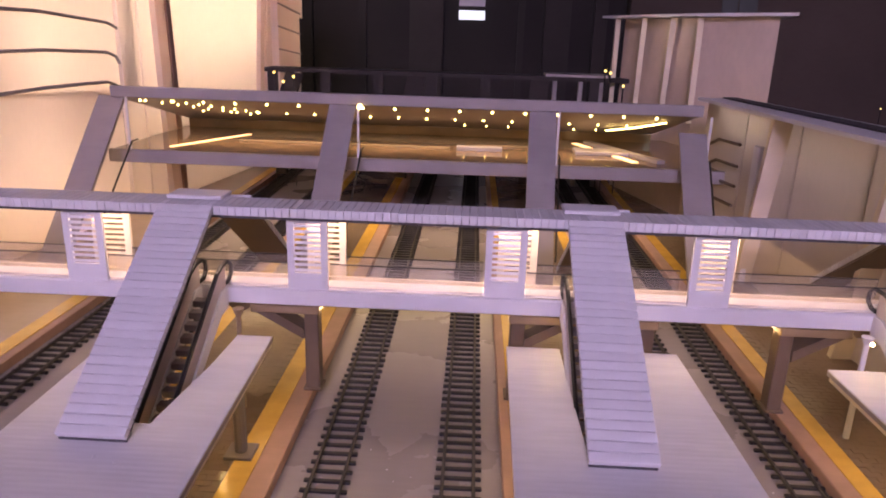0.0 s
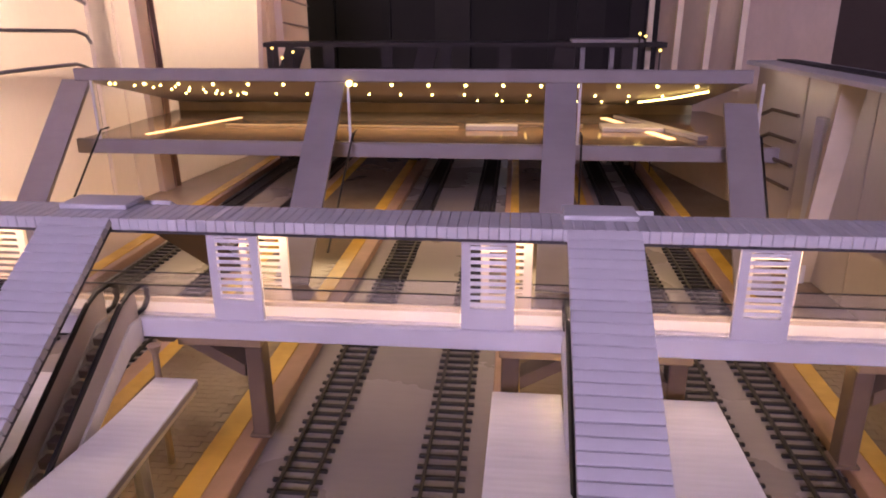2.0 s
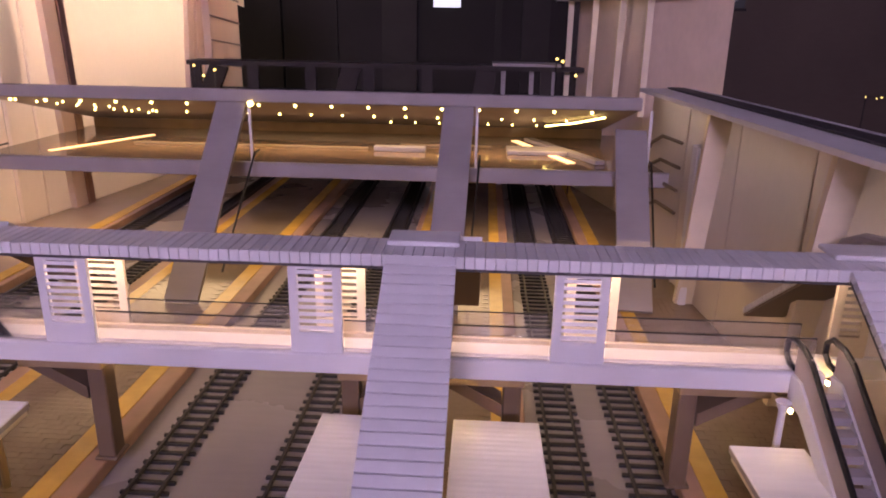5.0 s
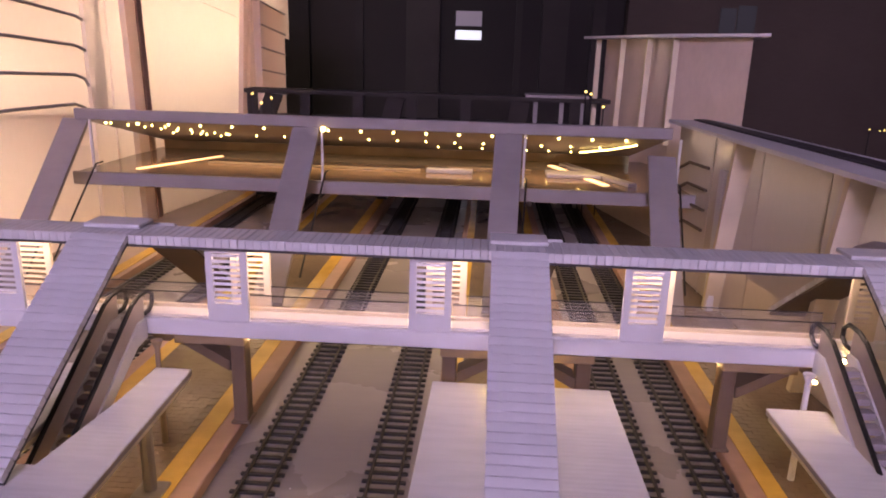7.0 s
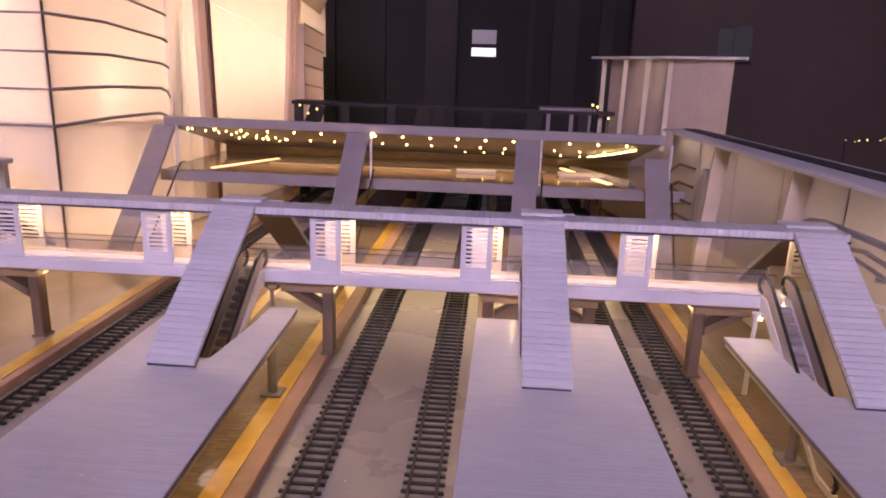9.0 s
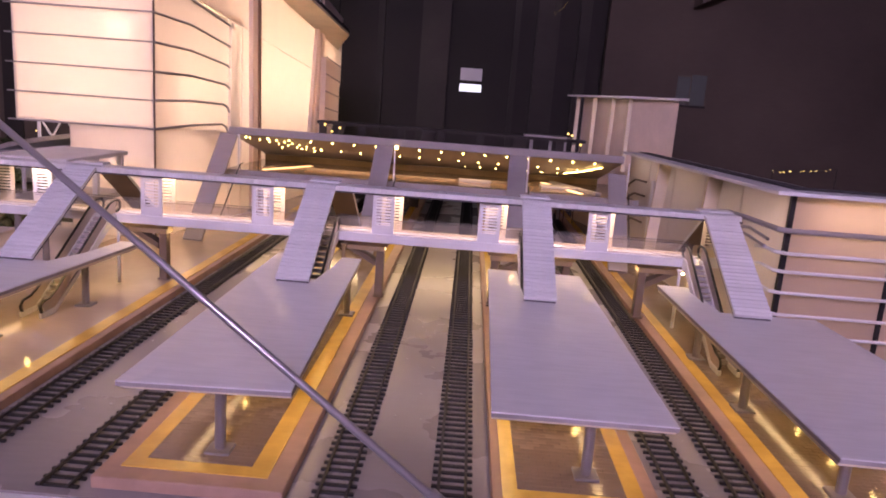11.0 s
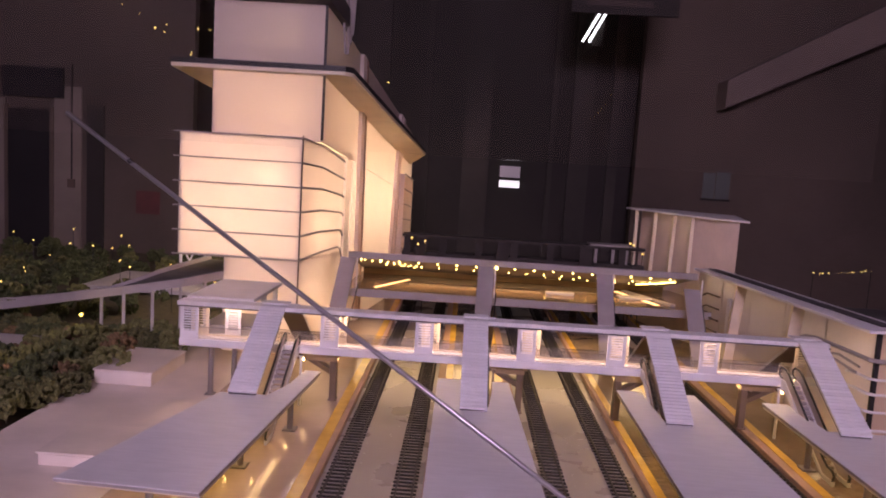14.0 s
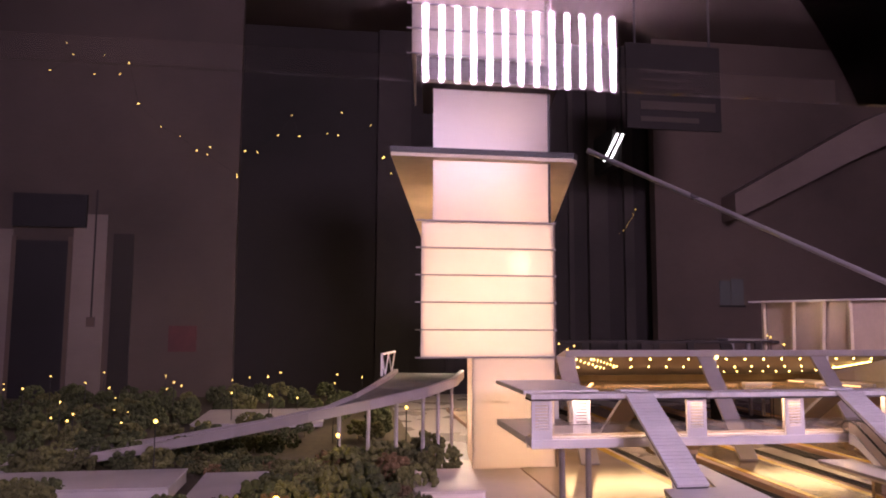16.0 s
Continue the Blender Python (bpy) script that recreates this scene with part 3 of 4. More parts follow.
# ---- far concourse ----
def concourse():
    t = thing("concourse", 0, 4.8, .07, "far concourse with a tilted lit roof over a glossy floor", "concourse")
    x0, x1 = -5.95, 2.1
    # grey on fascia, edge beam and stair covers stands for weaker light here
    part("fascia", boxed(x0, x1, -.05, .03, 1.955, 2.105, .012), "grey", t)
    b = bmesh.new()
    prism(b, [(.03, 2.09), (2.6, 1.47), (2.6, 1.37), (.03, 1.96)], x0, x1, "x")
    part("roof", b, "grey", t, "dark tilted roof with downlights")
    part("floor_slab", boxed(x0 - .1, x1 + 1.0, 0, 3.0, 1.12, 1.22), "stone", t, "glossy brown stone floor")
    part("edge_beam", boxed(x0 - .1, x1 + 1.0, -.07, -.003, 1.06, 1.24, .01), "grey", t)
    part("rear_wall", boxed(x0, x1, 2.62, 2.7, 1.22, 1.6), "stone", t, "glossy brown rear wall")
    part("floor_kerb", boxed(-4.6, -1.3, 1.15, 1.22, 1.221, 1.245, .006), "pier", t, "tan raised floor edge")
    part("floor_kerb", boxed(-.9, .4, 1.5, 1.57, 1.221, 1.245, .006), "pier", t, "tan raised floor edge")
    part("counter", boxed(-1.2, -.5, 1.0, 1.15, 1.22, 1.29, .01), "grey", t)
    part("counter", boxed(.6, 1.4, 1.0, 1.4, 1.22, 1.28, .01), "grey", t)
    rnd = random.Random(9)
    # third row stands in for lamps mirrored in the glossy floor
    for row, (y, z) in enumerate(((.30, 1.885), (1.35, 1.645), (2.1, 1.472))):
        for i in range(20):
            x = x0 + .25 + i * (.455, .44, .36)[row] + row * .5
            if x > x1 - .2 - .3 * row or (row == 2 and x < -1.2):
                continue
            b = bmesh.new()
            bmesh.ops.create_uvsphere(b, u_segments=8, v_segments=6, radius=.02 - .003 * row)
            part("downlight", b, "led", t, "small warm downlight", origin=(x, y, z))
    b = bmesh.new()
    bmesh.ops.create_uvsphere(b, u_segments=10, v_segments=8, radius=.036)
    part("spot_lamp", b, "led", t, "larger bright spot lamp", origin=(-2.5, -.07, 1.94))
    # a slanting strip under the roof, glowing strips in the floor, a ring of lamps at the west end
    b = bmesh.new()
    tube(b, [(1.15, 1.7, 1.52), (1.5, 1.2, 1.64), (1.78, .55, 1.80)], .012, 6)
    part("light_strip", b, "led", t, "slanting warm light strip")
    # second strip glows in place of a reflection along the floor
    for pts, w in ((((.75, 2.2), (1.4, .5)), .11), (((-5.35, .4), (-4.65, 1.9)), .07)):
        b = bmesh.new()
        bar(b, (*pts[0], 1.226), (*pts[1], 1.226), w, .008)
        part("floor_strip", b, "strip_led", t, "glowing strip in the floor")
    b = bmesh.new()
    bar(b, (.95, 2.2, 1.25), (1.75, .45, 1.25), .14, .05)
    part("floor_ramp", b, "grey", t, "grey slanting ramp beside the floor strip")
    for (ax, ay), (bx, by) in (((-5.6, .25), (-4.5, 1.5)), ((-5.2, .25), (-4.3, 1.2))):
        for k in range(8):
            b = bmesh.new()
            bmesh.ops.create_uvsphere(b, u_segments=8, v_segments=6, radius=.015)
            y = ay + (by - ay) * k / 7
            part("downlight", b, "led", t, "small warm downlight", origin=(ax + (bx - ax) * k / 7, y, 1.945 - .2296 * y))
    for x in (-5.95, -2.74, -.02, 2.0):
        b = bmesh.new()
        top = 1.95 if x < 1.9 else 1.72
        bar(b, (x, 0, top), (x - .09, -(top - .06) * .913, .06), .36, .05, (0, -1, 1))
        # cover greyed to imitate the light's falloff
        part("stair_cover", b, "grey", t, "sloping stair cover")
        b = bmesh.new()
        tube(b, [(x + .26, .1, 1.36), (x + .26, -.08, 1.36), (x + .17, -1.2, .22)], .013, 6)
        part("escalator_rail", b, "black", t)
        part("post", boxed(x + .2, x + .23, -.06, -.03, 1.24, 1.96), "white", t)
    return t


concourse()


def far_bridge():
    # near-black paint stands in for the weak light this far back
    t = thing("far_footbridge", -1.2, 9.2, 0, "footbridge far behind the concourse, painted near-black for its weak light", "bridge")
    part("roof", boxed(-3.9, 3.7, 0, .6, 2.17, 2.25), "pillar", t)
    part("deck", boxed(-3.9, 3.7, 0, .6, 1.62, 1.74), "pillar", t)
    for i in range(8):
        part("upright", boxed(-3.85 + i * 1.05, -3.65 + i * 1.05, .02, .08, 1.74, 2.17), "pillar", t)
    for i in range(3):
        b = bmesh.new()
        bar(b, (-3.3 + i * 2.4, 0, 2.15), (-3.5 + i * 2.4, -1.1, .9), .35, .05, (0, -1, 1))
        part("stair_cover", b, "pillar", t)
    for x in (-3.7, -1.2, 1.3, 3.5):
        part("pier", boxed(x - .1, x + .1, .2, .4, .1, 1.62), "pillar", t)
    for x, y, z in ((-3.6, -.4, 2.18), (-3.2, -.5, 2.12), (-3.4, -.5, 2.02), (3.0, -.5, 2.15), (2.7, -.2, 2.4), (2.8, -.2, 2.36)):
        b = bmesh.new()
        tube(b, [(x, y, .0), (x, y, z - .02)], .012, 5)
        p = part("lamp_post", b, "dark", t)
        b = bmesh.new()
        bmesh.ops.create_uvsphere(b, u_segments=8, v_segments=6, radius=.024)
        part("lamp_head", b, "garden_led", p, "glowing yellow lamp", origin=(x, y, z))
    return t


far_bridge()


# ---- tower ----
DEEP = .77   # share of the depth that the tower's side keeps


def leaned(bm, ox, oy):
    """The tower stands askew to the tracks and tapers to its rear."""
    for v in bm.verts:
        y = v.co.y + oy
        v.co.z *= 1.033 - .0265 * max(0.0, y - 4.2)
        if y > 3.0:
            v.co.y = 3.0 + (y - 3.0) * DEEP - oy
        v.co.x += .14 * (v.co.y + oy - 3.0)
    return bm


def tower():
    t = thing("station_tower", -7.94, 4.24, 0, "tall backlit tower clad in warm glowing acrylic sheets", "tower")
    ox, oy = -7.6, 4.2

    def bx(nm, x0, x1, y0, y1, z0, z1, mat, label="", bevel=0.0):
        return part(nm, leaned(boxed(x0 - ox, x1 - ox, y0 - oy, y1 - oy, z0, z1, bevel), ox, oy), mat, t, label)

    def pr(nm, pts, a, b, axis, mat, label=""):
        return part(nm, leaned(prism(bmesh.new(), pts, a, b, axis), ox, oy), mat, t, label)

    def wire(nm, pts, r, mat, label=""):
        b = bmesh.new()
        tube(b, [(q[0] - ox, q[1] - oy, q[2]) for q in pts], r, 6)
        return part(nm, leaned(b, ox, oy), mat, t, label)

    # lower shaft
    bx("shaft_front", -7.95, -6.384, 3.03, 3.06, 0, 2.05, "acrylic")
    bx("shaft_side", -6.414, -6.384, 3.06, 6.62, 0, 2.05, "acrylic")
    bx("shaft_side", -7.95, -7.92, 3.06, 6.0, 0, 2.05, "acrylic")
    # banded block
    x0, x1, y0, y1, z0, z1 = -8.92, -6.38, 3.0, 6.62, 2.05, 4.5
    bx("block_front", x0, x1, y0, y0 + .03, z0, z1, "acrylic", "glowing front sheet")
    bx("block_side", x1 - .03, x1, y0 + .03, y1, z0, z1, "acrylic")
    bx("block_side", x0, x0 + .03, y0 + .03, y1, z0, z1, "acrylic")
    bx("block_floor", x0 + .03, x1 - .03, y0 + .03, y1, z0, z0 + .03, "white")
    bx("block_top", x0 + .03, x1 - .03, y0 + .03, y1, z1 - .03, z1, "white")
    for i in range(6):
        z = z0 + (z1 - z0) * i / 5
        bx("ledge", x0 - .10, x1 + .04, y0 - .06, y0 - .002, z - .013, z + .013, "grey", "thin grey ledge")
        yy = y1 - .02 + .085 * i
        sag = .16 - .06 * i
        wire("side_band", [(x1 + .02, y0 - .03, z), (x1 + .02, y0 + 1.6, z + sag * .4), (x1 + .02, yy - .4, z + sag), (x1 + .02, yy - .15, z + sag - .05), (x1 + .02, yy, z + sag - .2), (x1 + .02, yy + .06, 1.95 + .02 * i)], .024, "grey", "grey band that bends down at its end")
    bx("corner_post", x1 + .002, x1 + .026, y0 - .024, y0 - .002, 0.1, z1 + .05, "umber", "thin brown corner post")
    bx("corner_fin", x1 + .0, x1 + .06, y1 + .002, y1 + .6, 0.1, z1 + .1, "acrylic", "pale corner fin")
    # main body
    bx("body_side", -6.33, -6.30, 7.24, 14.6, 0.1, 4.46, "acrylic", "glowing side sheet")
    bx("body_side", -6.33, -6.30, 4.2, 16, 4.47, 7.3, "acrylic", "glowing side sheet")
    bx("body_front", -8.72, -6.30, 4.17, 4.2, 4.47, 7.3, "acrylic", "glowing front sheet")
    bx("body_side", -8.72, -8.69, 4.2, 16, 4.5, 7.3, "acrylic")
    bx("corner_post", -6.325, -6.28, 4.14, 4.2, 4.5, 7.3, "dark", "thin dark corner post")
    for y, lean, w in ((7.98, -.35, .34), (8.3, -.35, .16), (12.3, .9, .24), (12.75, .9, .36)):
        pr("pilaster", [(y - w / 2 - oy, .1), (y + w / 2 - oy, .1), (y + w / 2 + lean - oy, 7.3), (y - w / 2 + lean - oy, 7.3)], -6.296 - ox, -6.2 - ox, "x", "acrylic" if w != .16 else "kerb", "leaning white pilaster" if w != .16 else "brown recessed strip")
    bx("end_block", -6.36, -6.05, 13.3, 14.9, 0.3, 5.0, "acrylic", "pale banded end block")
    for i in range(7):
        bx("end_band", -6.046, -6.02, 13.3, 14.9, 1.4 + i * .6, 1.44 + i * .6, "grey")
    # overhanging slab
    out = [(-9.57, 3.95), (-5.8, 3.95), (-5.68, 4.2), (-5.45, 13.4), (-6.3, 15.5), (-8.7, 15.5), (-9.0, 11.6)]
    pr("slab", [(x - ox, y - oy) for x, y in out], 5.93, 6.03, "z", "dark", "dark overhanging slab")
    pr("slab_soffit", [(x * .995 - .04 - ox, y + .04 - oy) for x, y in out], 5.85, 5.926, "z", "cream", "pale lit underside")
    # upper block
    bx("upper_slab", -8.95, -6.15, 3.7, 5.6, 7.32, 7.72, "slate", "dark band under the upper block")
    bx("upper_front", -9.15, -6.45, 3.6, 3.63, 7.76, 10.4, "acrylic")
    bx("upper_side", -6.48, -6.45, 3.63, 6.2, 7.76, 10.4, "acrylic")
    bx("upper_side", -9.15, -9.12, 3.63, 6.2, 7.76, 10.4, "acrylic")
    for i in range(6):
        bx("ledge", -9.25, -6.4, 3.54, 3.598, 7.76 + i * .5, 7.785 + i * .5, "grey", "thin grey ledge")
    for i in range(3):
        wire("side_band", [(-6.22, 4.3 + .5 * i, 9.5), (-6.22, 5.6 + .25 * i, 6.7 + .3 * i), (-6.22, 5.8 + .2 * i, 6.75 + .3 * i), (-6.22, 6.1 + .2 * i, 9.5)], .03, "grey", "thin grey chevron band")
    return t


tower()
lamp("tower_lamp", "POINT", -7.39, 3.2, 3.85, .04, SOFTWARM, .05)
lamp("tower_lamp", "POINT", -8.34, 4.7, 3.2, 1.02, SOFTWARM, .25)
lamp("tower_lamp", "POINT", -7.24, 4.34, 5.2, .05, SOFTWARM, .05)
lamp("tower_lamp", "POINT", -8.24, 6.0, 5.2, .58, SOFTWARM, .3)
lamp("tower_lamp", "POINT", -7.24, 4.34, 6.85, .02, SOFTWARM, .05)
lamp("tower_lamp", "POINT", -7.84, 5.0, 6.8, .13, SOFTWARM, .2)
for y, e in ((8.2, 1.85), (10.6, 2.1), (13.0, 1.8), (15.0, .9)):
    lamp("tower_lamp", "POINT", -8.64 + .12 * y, 3.0 + (y - 3.0) * DEEP, 3.2, e, SOFTWARM, .4)
lamp("tower_lamp", "POINT", -7.09, 4.4, 2.7, .16, SOFTWARM, .12)
lamp("tower_lamp", "POINT", -7.54, 4.2, 1.2, .65, SOFTWARM, .2)
lamp("tower_lamp", "POINT", -7.94, 5.0, 9.0, .15, SOFTWARM, .3)


# ---- glazed building ----
def glazed_building():
    ox, oy = 2.98, -.88
    t = thing("glazed_building", ox, oy, 0, "long low glazed building with grey sun fins and flat roof", "building")
    far = (2.42, 5.6)
    side = Vector((far[0] - ox, far[1] - oy, 0))
    n = 5
    for i in range(n):
        a, c = side * (i / n), side * ((i + 1) / n)
        b = bmesh.new()
        bar(b, a + Vector((0, 0, 1.15)), c * .996 + Vector((0, 0, 1.15)), .02, 2.06)
        part("glazing_panel", b, "frost", t, "milky glazing sheet")
        part("mullion", boxed(a.x - (.014 if i else .03), a.x + (.014 if i else .03), a.y - (.014 if i else .03), a.y + (.014 if i else .03), .1, 2.2), "frost" if i else "dark", t)
    for i in range(4):
        part("glazing_panel", boxed(.02 + i * 1.3, 1.3 + i * 1.3, -.01, .01, .12, 2.18), "frost_warm", t, "cream milky glazing sheet")
        part("mullion", boxed(1.28 + i * 1.3, 1.34 + i * 1.3, -.03, .03, .1, 2.2), "dark", t)
    fx = far[0] - ox
    b = bmesh.new()
    prism(b, [(-.3, -.25), (5.6, -.25), (5.6, .45), (.42, .45), (fx + .42, 6.2), (fx - .25, 6.2)], 2.2, 2.245)
    part("roof", b, "white", t, "pale roof slab with a wide lip")
    b = bmesh.new()
    prism(b, [(.04, .06), (5.6, .06), (5.6, .30), (.25, .30), (fx + .25, 6.1), (fx + .06, 6.1)], 2.248, 2.268)
    part("roof_deck", b, "slate", t, "dark recessed roof deck")
    b = bmesh.new()
    prism(b, [(.45, .5), (5.5, .5), (5.5, 6.1), (fx + .45, 6.1)], 1.52, 1.56)
    part("low_roof", b, "slate", t, "dark lower roof")
    def on_side(u, z, out=.12):
        p = side * u
        return Vector((p.x - out, p.y, z))
    for i, z in enumerate((1.48, 1.25, .98, .70, .44)):
        b = bmesh.new()
        tube(b, [Vector((5.4, -.13, z)), Vector((-.03, -.13, z)), Vector((-.13, -.05, z)), on_side(.045, z), on_side(.075, z - .03)], .024, 6)
        part("sun_fin", b, "white", t, "horizontal pale sun fin")
    b = bmesh.new()
    tube(b, [Vector((5.4, -.13, 1.76)), Vector((-.03, -.13, 1.76)), Vector((-.13, -.05, 1.76)), on_side(.12, 1.76), on_side(.22, 1.75), on_side(.26, 1.71), on_side(.29, 1.62), on_side(.305, 1.5)], .034, 8)
    part("bent_fin", b, "grey", t, "bent grey rail that curls down at its end")
    b = bmesh.new()
    tube(b, [on_side(.02, 1.60, .16), on_side(.10, 1.66, .16), on_side(.13, 1.63, .16), on_side(.14, 1.57, .16), on_side(.10, 1.55, .16), on_side(.03, 1.50, .16)], .022, 6)
    part("bent_fin", b, "grey", t, "small hairpin rail")
    for i, z in enumerate((1.74, 1.46, 1.2, .94)):
        b = bmesh.new()
        tube(b, [on_side(.80, z, .06), on_side(.90, z - .02, .06), on_side(.96, z - .16, .06), on_side(.965, z - .22, .06)], .022, 6)
        part("side_band", b, "umber", t, "dark bent band")
    part("side_post", boxed(side.x * .7 - .16, side.x * .7 - .08, side.y * .7 - .09, side.y * .7 + .09, .106, 1.82, .01), "white", t, "bright white post")
    # columns before the sheets
    for u in (.33, .66):
        p = side * u
        b = bmesh.new()
        bar(b, (p.x - .09, p.y + .25, .106), (p.x - .09, p.y - .15, 2.19), .08, .24, (1, 0, 0))
        part("column", b, "cream", t, "slanting cream column")
    part("inner_floor", boxed(.0, 5.3, .05, 5.9, .1, .16), "white", t)
    part("rear_wall", boxed(2.2, 2.3, .1, 5.8, .16, 1.5), "cream", t)
    for i in range(5):
        b = bmesh.new()
        bmesh.ops.create_uvsphere(b, u_segments=8, v_segments=6, radius=.018)
        part("downlight", b, "led", t, "small warm downlight", origin=(.5 + .22 * i, .12, 2.10))
    for i in range(6):
        b = bmesh.new()
        bmesh.ops.create_uvsphere(b, u_segments=8, v_segments=6, radius=.022)
        part("downlight", b, "led", t, "small warm downlight", origin=(side.x * (.12 + .15 * i) + .5, side.y * (.12 + .15 * i), 2.13))
    return t


glazed_building()
lamp("hall_light", "AREA", 3.1, 2.5, 2.2, .46, (1, .91, .84), .3, 5.4, 0, 0, 9)
lamp("hall_light", "AREA", 5.5, -.55, 2.19, 1.3, (1, .84, .68), 4.5, .25)


def roof_house():
    ox, oy = 2.5, 6.9
    t = thing("lift_house", ox, oy, 0, "beige box building with slanting columns and a thin roof", "building")
    b = bmesh.new()
    prism(b, [(.1, .06), (.82, -1.1), (1.5, 1.5), (.3, 2.9), (-.6, 2.7)], 0.1, 3.36)
    part("wall", b, "housewall", t)
    b = bmesh.new()
    prism(b, [(-.06, -.06), (.92, -1.45), (1.7, 1.6), (.3, 3.2), (-1.0, 3.0)], 3.365, 3.41)
    part("roof", b, "white", t)
    for f, l in ((.0, 0), (.3, .14), (.62, .1), (.95, 0)):
        b = bmesh.new()
        bar(b, (.05 - .85 * f, .05 + 2.7 * f, 1.7), (.05 - .85 * f, .05 + 2.7 * f - l, 3.36), .09, .09, (1, 0, 0))
        part("column", b, "cream", t, "slanting cream column")
    return t


roof_house()
lamp("house_light", "POINT", 1.85, 7.6, 3.1, .03, SOFTWARM, .1)


def small_frame():
    t = thing("small_shelter", 1.1, 9.2, 0, "small white flat-roofed shelter on posts", "shelter")
    part("roof", boxed(-.7, .5, 0, .6, 2.25, 2.3), "grey", t)
    for x in (-.5, 0, .4):
        part("post", boxed(x - .04, x + .04, .1, .18, .1, 2.25), "grey", t)


small_frame()
# ---- garden, ramp ----
def crown_mesh(seed, r, flat, mat):
    """Foam foliage: many small uneven lumps with gaps between them."""
    rnd = random.Random(seed)
    b = bmesh.new()
    for k in range(90):
        a, z = rnd.uniform(0, 2 * math.pi), rnd.uniform(-.55, 1)
        rr = r * (rnd.uniform(.72, 1.12)) * math.sqrt(max(.05, 1 - z * z * .8))
        c = Vector((rr * math.cos(a), rr * math.sin(a), z * r * flat))
        s = r * rnd.uniform(.12, .27)
        m = Matrix.Translation(c) @ Euler((rnd.uniform(0, 3), rnd.uniform(0, 3), 0)).to_matrix().to_4x4() @ Matrix.Diagonal((s, s * rnd.uniform(.6, 1), s * rnd.uniform(.5, 1), 1))
        bmesh.ops.create_icosphere(b, subdivisions=1, radius=1, matrix=m)
    for v in b.verts:
        v.co += Vector((rnd.uniform(-1, 1), rnd.uniform(-1, 1), rnd.uniform(-1, 1))) * r * .035
    ob = link("crown", b, mat)
    me = ob.data
    bpy.data.objects.remove(ob)
    return me


CROWNS = [crown_mesh(i, 1.0, f, m) for i, (f, m) in enumerate(((.8, "foliage"), (.7, "foliage"), (.95, "foliage"), (.8, "foliage_dark"), (.9, "foliage_dark"), (.75, "foliage_autumn")))]
TRUNK = None


def trunk_mesh():
    b = bmesh.new()
    tube(b, [(0, 0, 0), (.03, 0, .5), (0, .02, 1.0)], [.09, .06, .04], 7)
    for k in range(4):
        a = k * 1.6
        tube(b, [(0.01, 0, .6), (.28 * math.cos(a), .28 * math.sin(a), 1.05)], [.035, .015], 5)
    ob = link("trunk", b, "earth")
    me = ob.data
    bpy.data.objects.remove(ob)
    return me


TRUNK = trunk_mesh()


def shrub(x, y, z, r, h, kind, name, label, group):
    t = thing(name, x, y, z, label, name, group)
    tr = new("trunk", TRUNK)
    tr.scale = (h * .8, h * .8, h)
    tr.parent = t
    c = new("crown", CROWNS[kind])
    c.location = (0, 0, (h + r * .45) * U)
    c.scale = (r, r, r)
    c.rotation_euler = (0, 0, (x * 7.3 + y * 3.1) % 6.28)
    c.parent = t
    return t


def inside(x, y, poly):
    hit = False
    for (ax, ay), (bx, by) in zip(poly, poly[1:] + poly[:1]):
        if (ay > y) != (by > y) and x < (bx - ax) * (y - ay) / (by - ay) + ax:
            hit = not hit
    return hit


HEDGE = [(-9.0, 3.9), (-8.95, 2.3), (-9.4, 2.15), (-9.55, .1), (-9.95, -2.4), (-11.2, -4.3), (-14.2, -4.3), (-13.4, -.5), (-11.9, .3), (-11.7, 1.2), (-10.9, 2.6)]
rnd = random.Random(21)
spots = []
tries = 0
while len(spots) < 125 and tries < 6000:
    tries += 1
    x, y = rnd.uniform(-14.2, -8.9), rnd.uniform(-4.3, 4.1)
    if inside(x, y, HEDGE) and all((x - a) ** 2 + (y - b) ** 2 > .085 for a, b in spots):
        spots.append((x, y))
for x, y in spots:
    k = rnd.choice((0, 0, 1, 1, 2, 2, 3, 3, 0, 5))
    shrub(x, y, 0, rnd.uniform(.2, .31), rnd.uniform(.12, .3), k, "shrub", "bushy green foam shrub in a dense model hedge" if k < 5 else "reddish-brown foam shrub in a dense model hedge", "garden shrubs")
tries = 0
far = []
while len(far) < 170 and tries < 8000:
    tries += 1
    x, y = rnd.uniform(-23.5, -9.4), rnd.uniform(3.2, 16.5)
    if x > -9.7 and y < 6 or y < 4.6 + (x + 9.4) * .35 + 1.2 and x > -15:
        continue
    if -14.6 < x < -10.8 and 8.2 < y < 11.6:
        continue
    if all((x - a) ** 2 + (y - b) ** 2 > .2 for a, b in far):
        far.append((x, y))
for x, y in far:
    shrub(x, y, 0, rnd.uniform(.2, .33), rnd.uniform(.08, .2), rnd.choice((0, 3, 3, 4, 4)), "tree", "dark green foam tree on the model lawn", "garden trees")
for k in range(16):
    shrub(-14.6 + rnd.uniform(-1.6, 1.0), 3.6 + rnd.uniform(-.3, 1.8), 0, rnd.uniform(.2, .3), rnd.uniform(.1, .22), rnd.choice((0, 1, 3)), "tree", "dark green foam tree on the model lawn", "garden trees")
for k in range(7):
    shrub(-15.4 + rnd.uniform(-.7, .5), 1.2 + rnd.uniform(-.3, .25) - .3 * (k % 2), 0, rnd.uniform(.2, .3), rnd.uniform(.1, .22), rnd.choice((0, 1, 3)), "tree", "dark green foam tree on the model lawn", "garden trees")
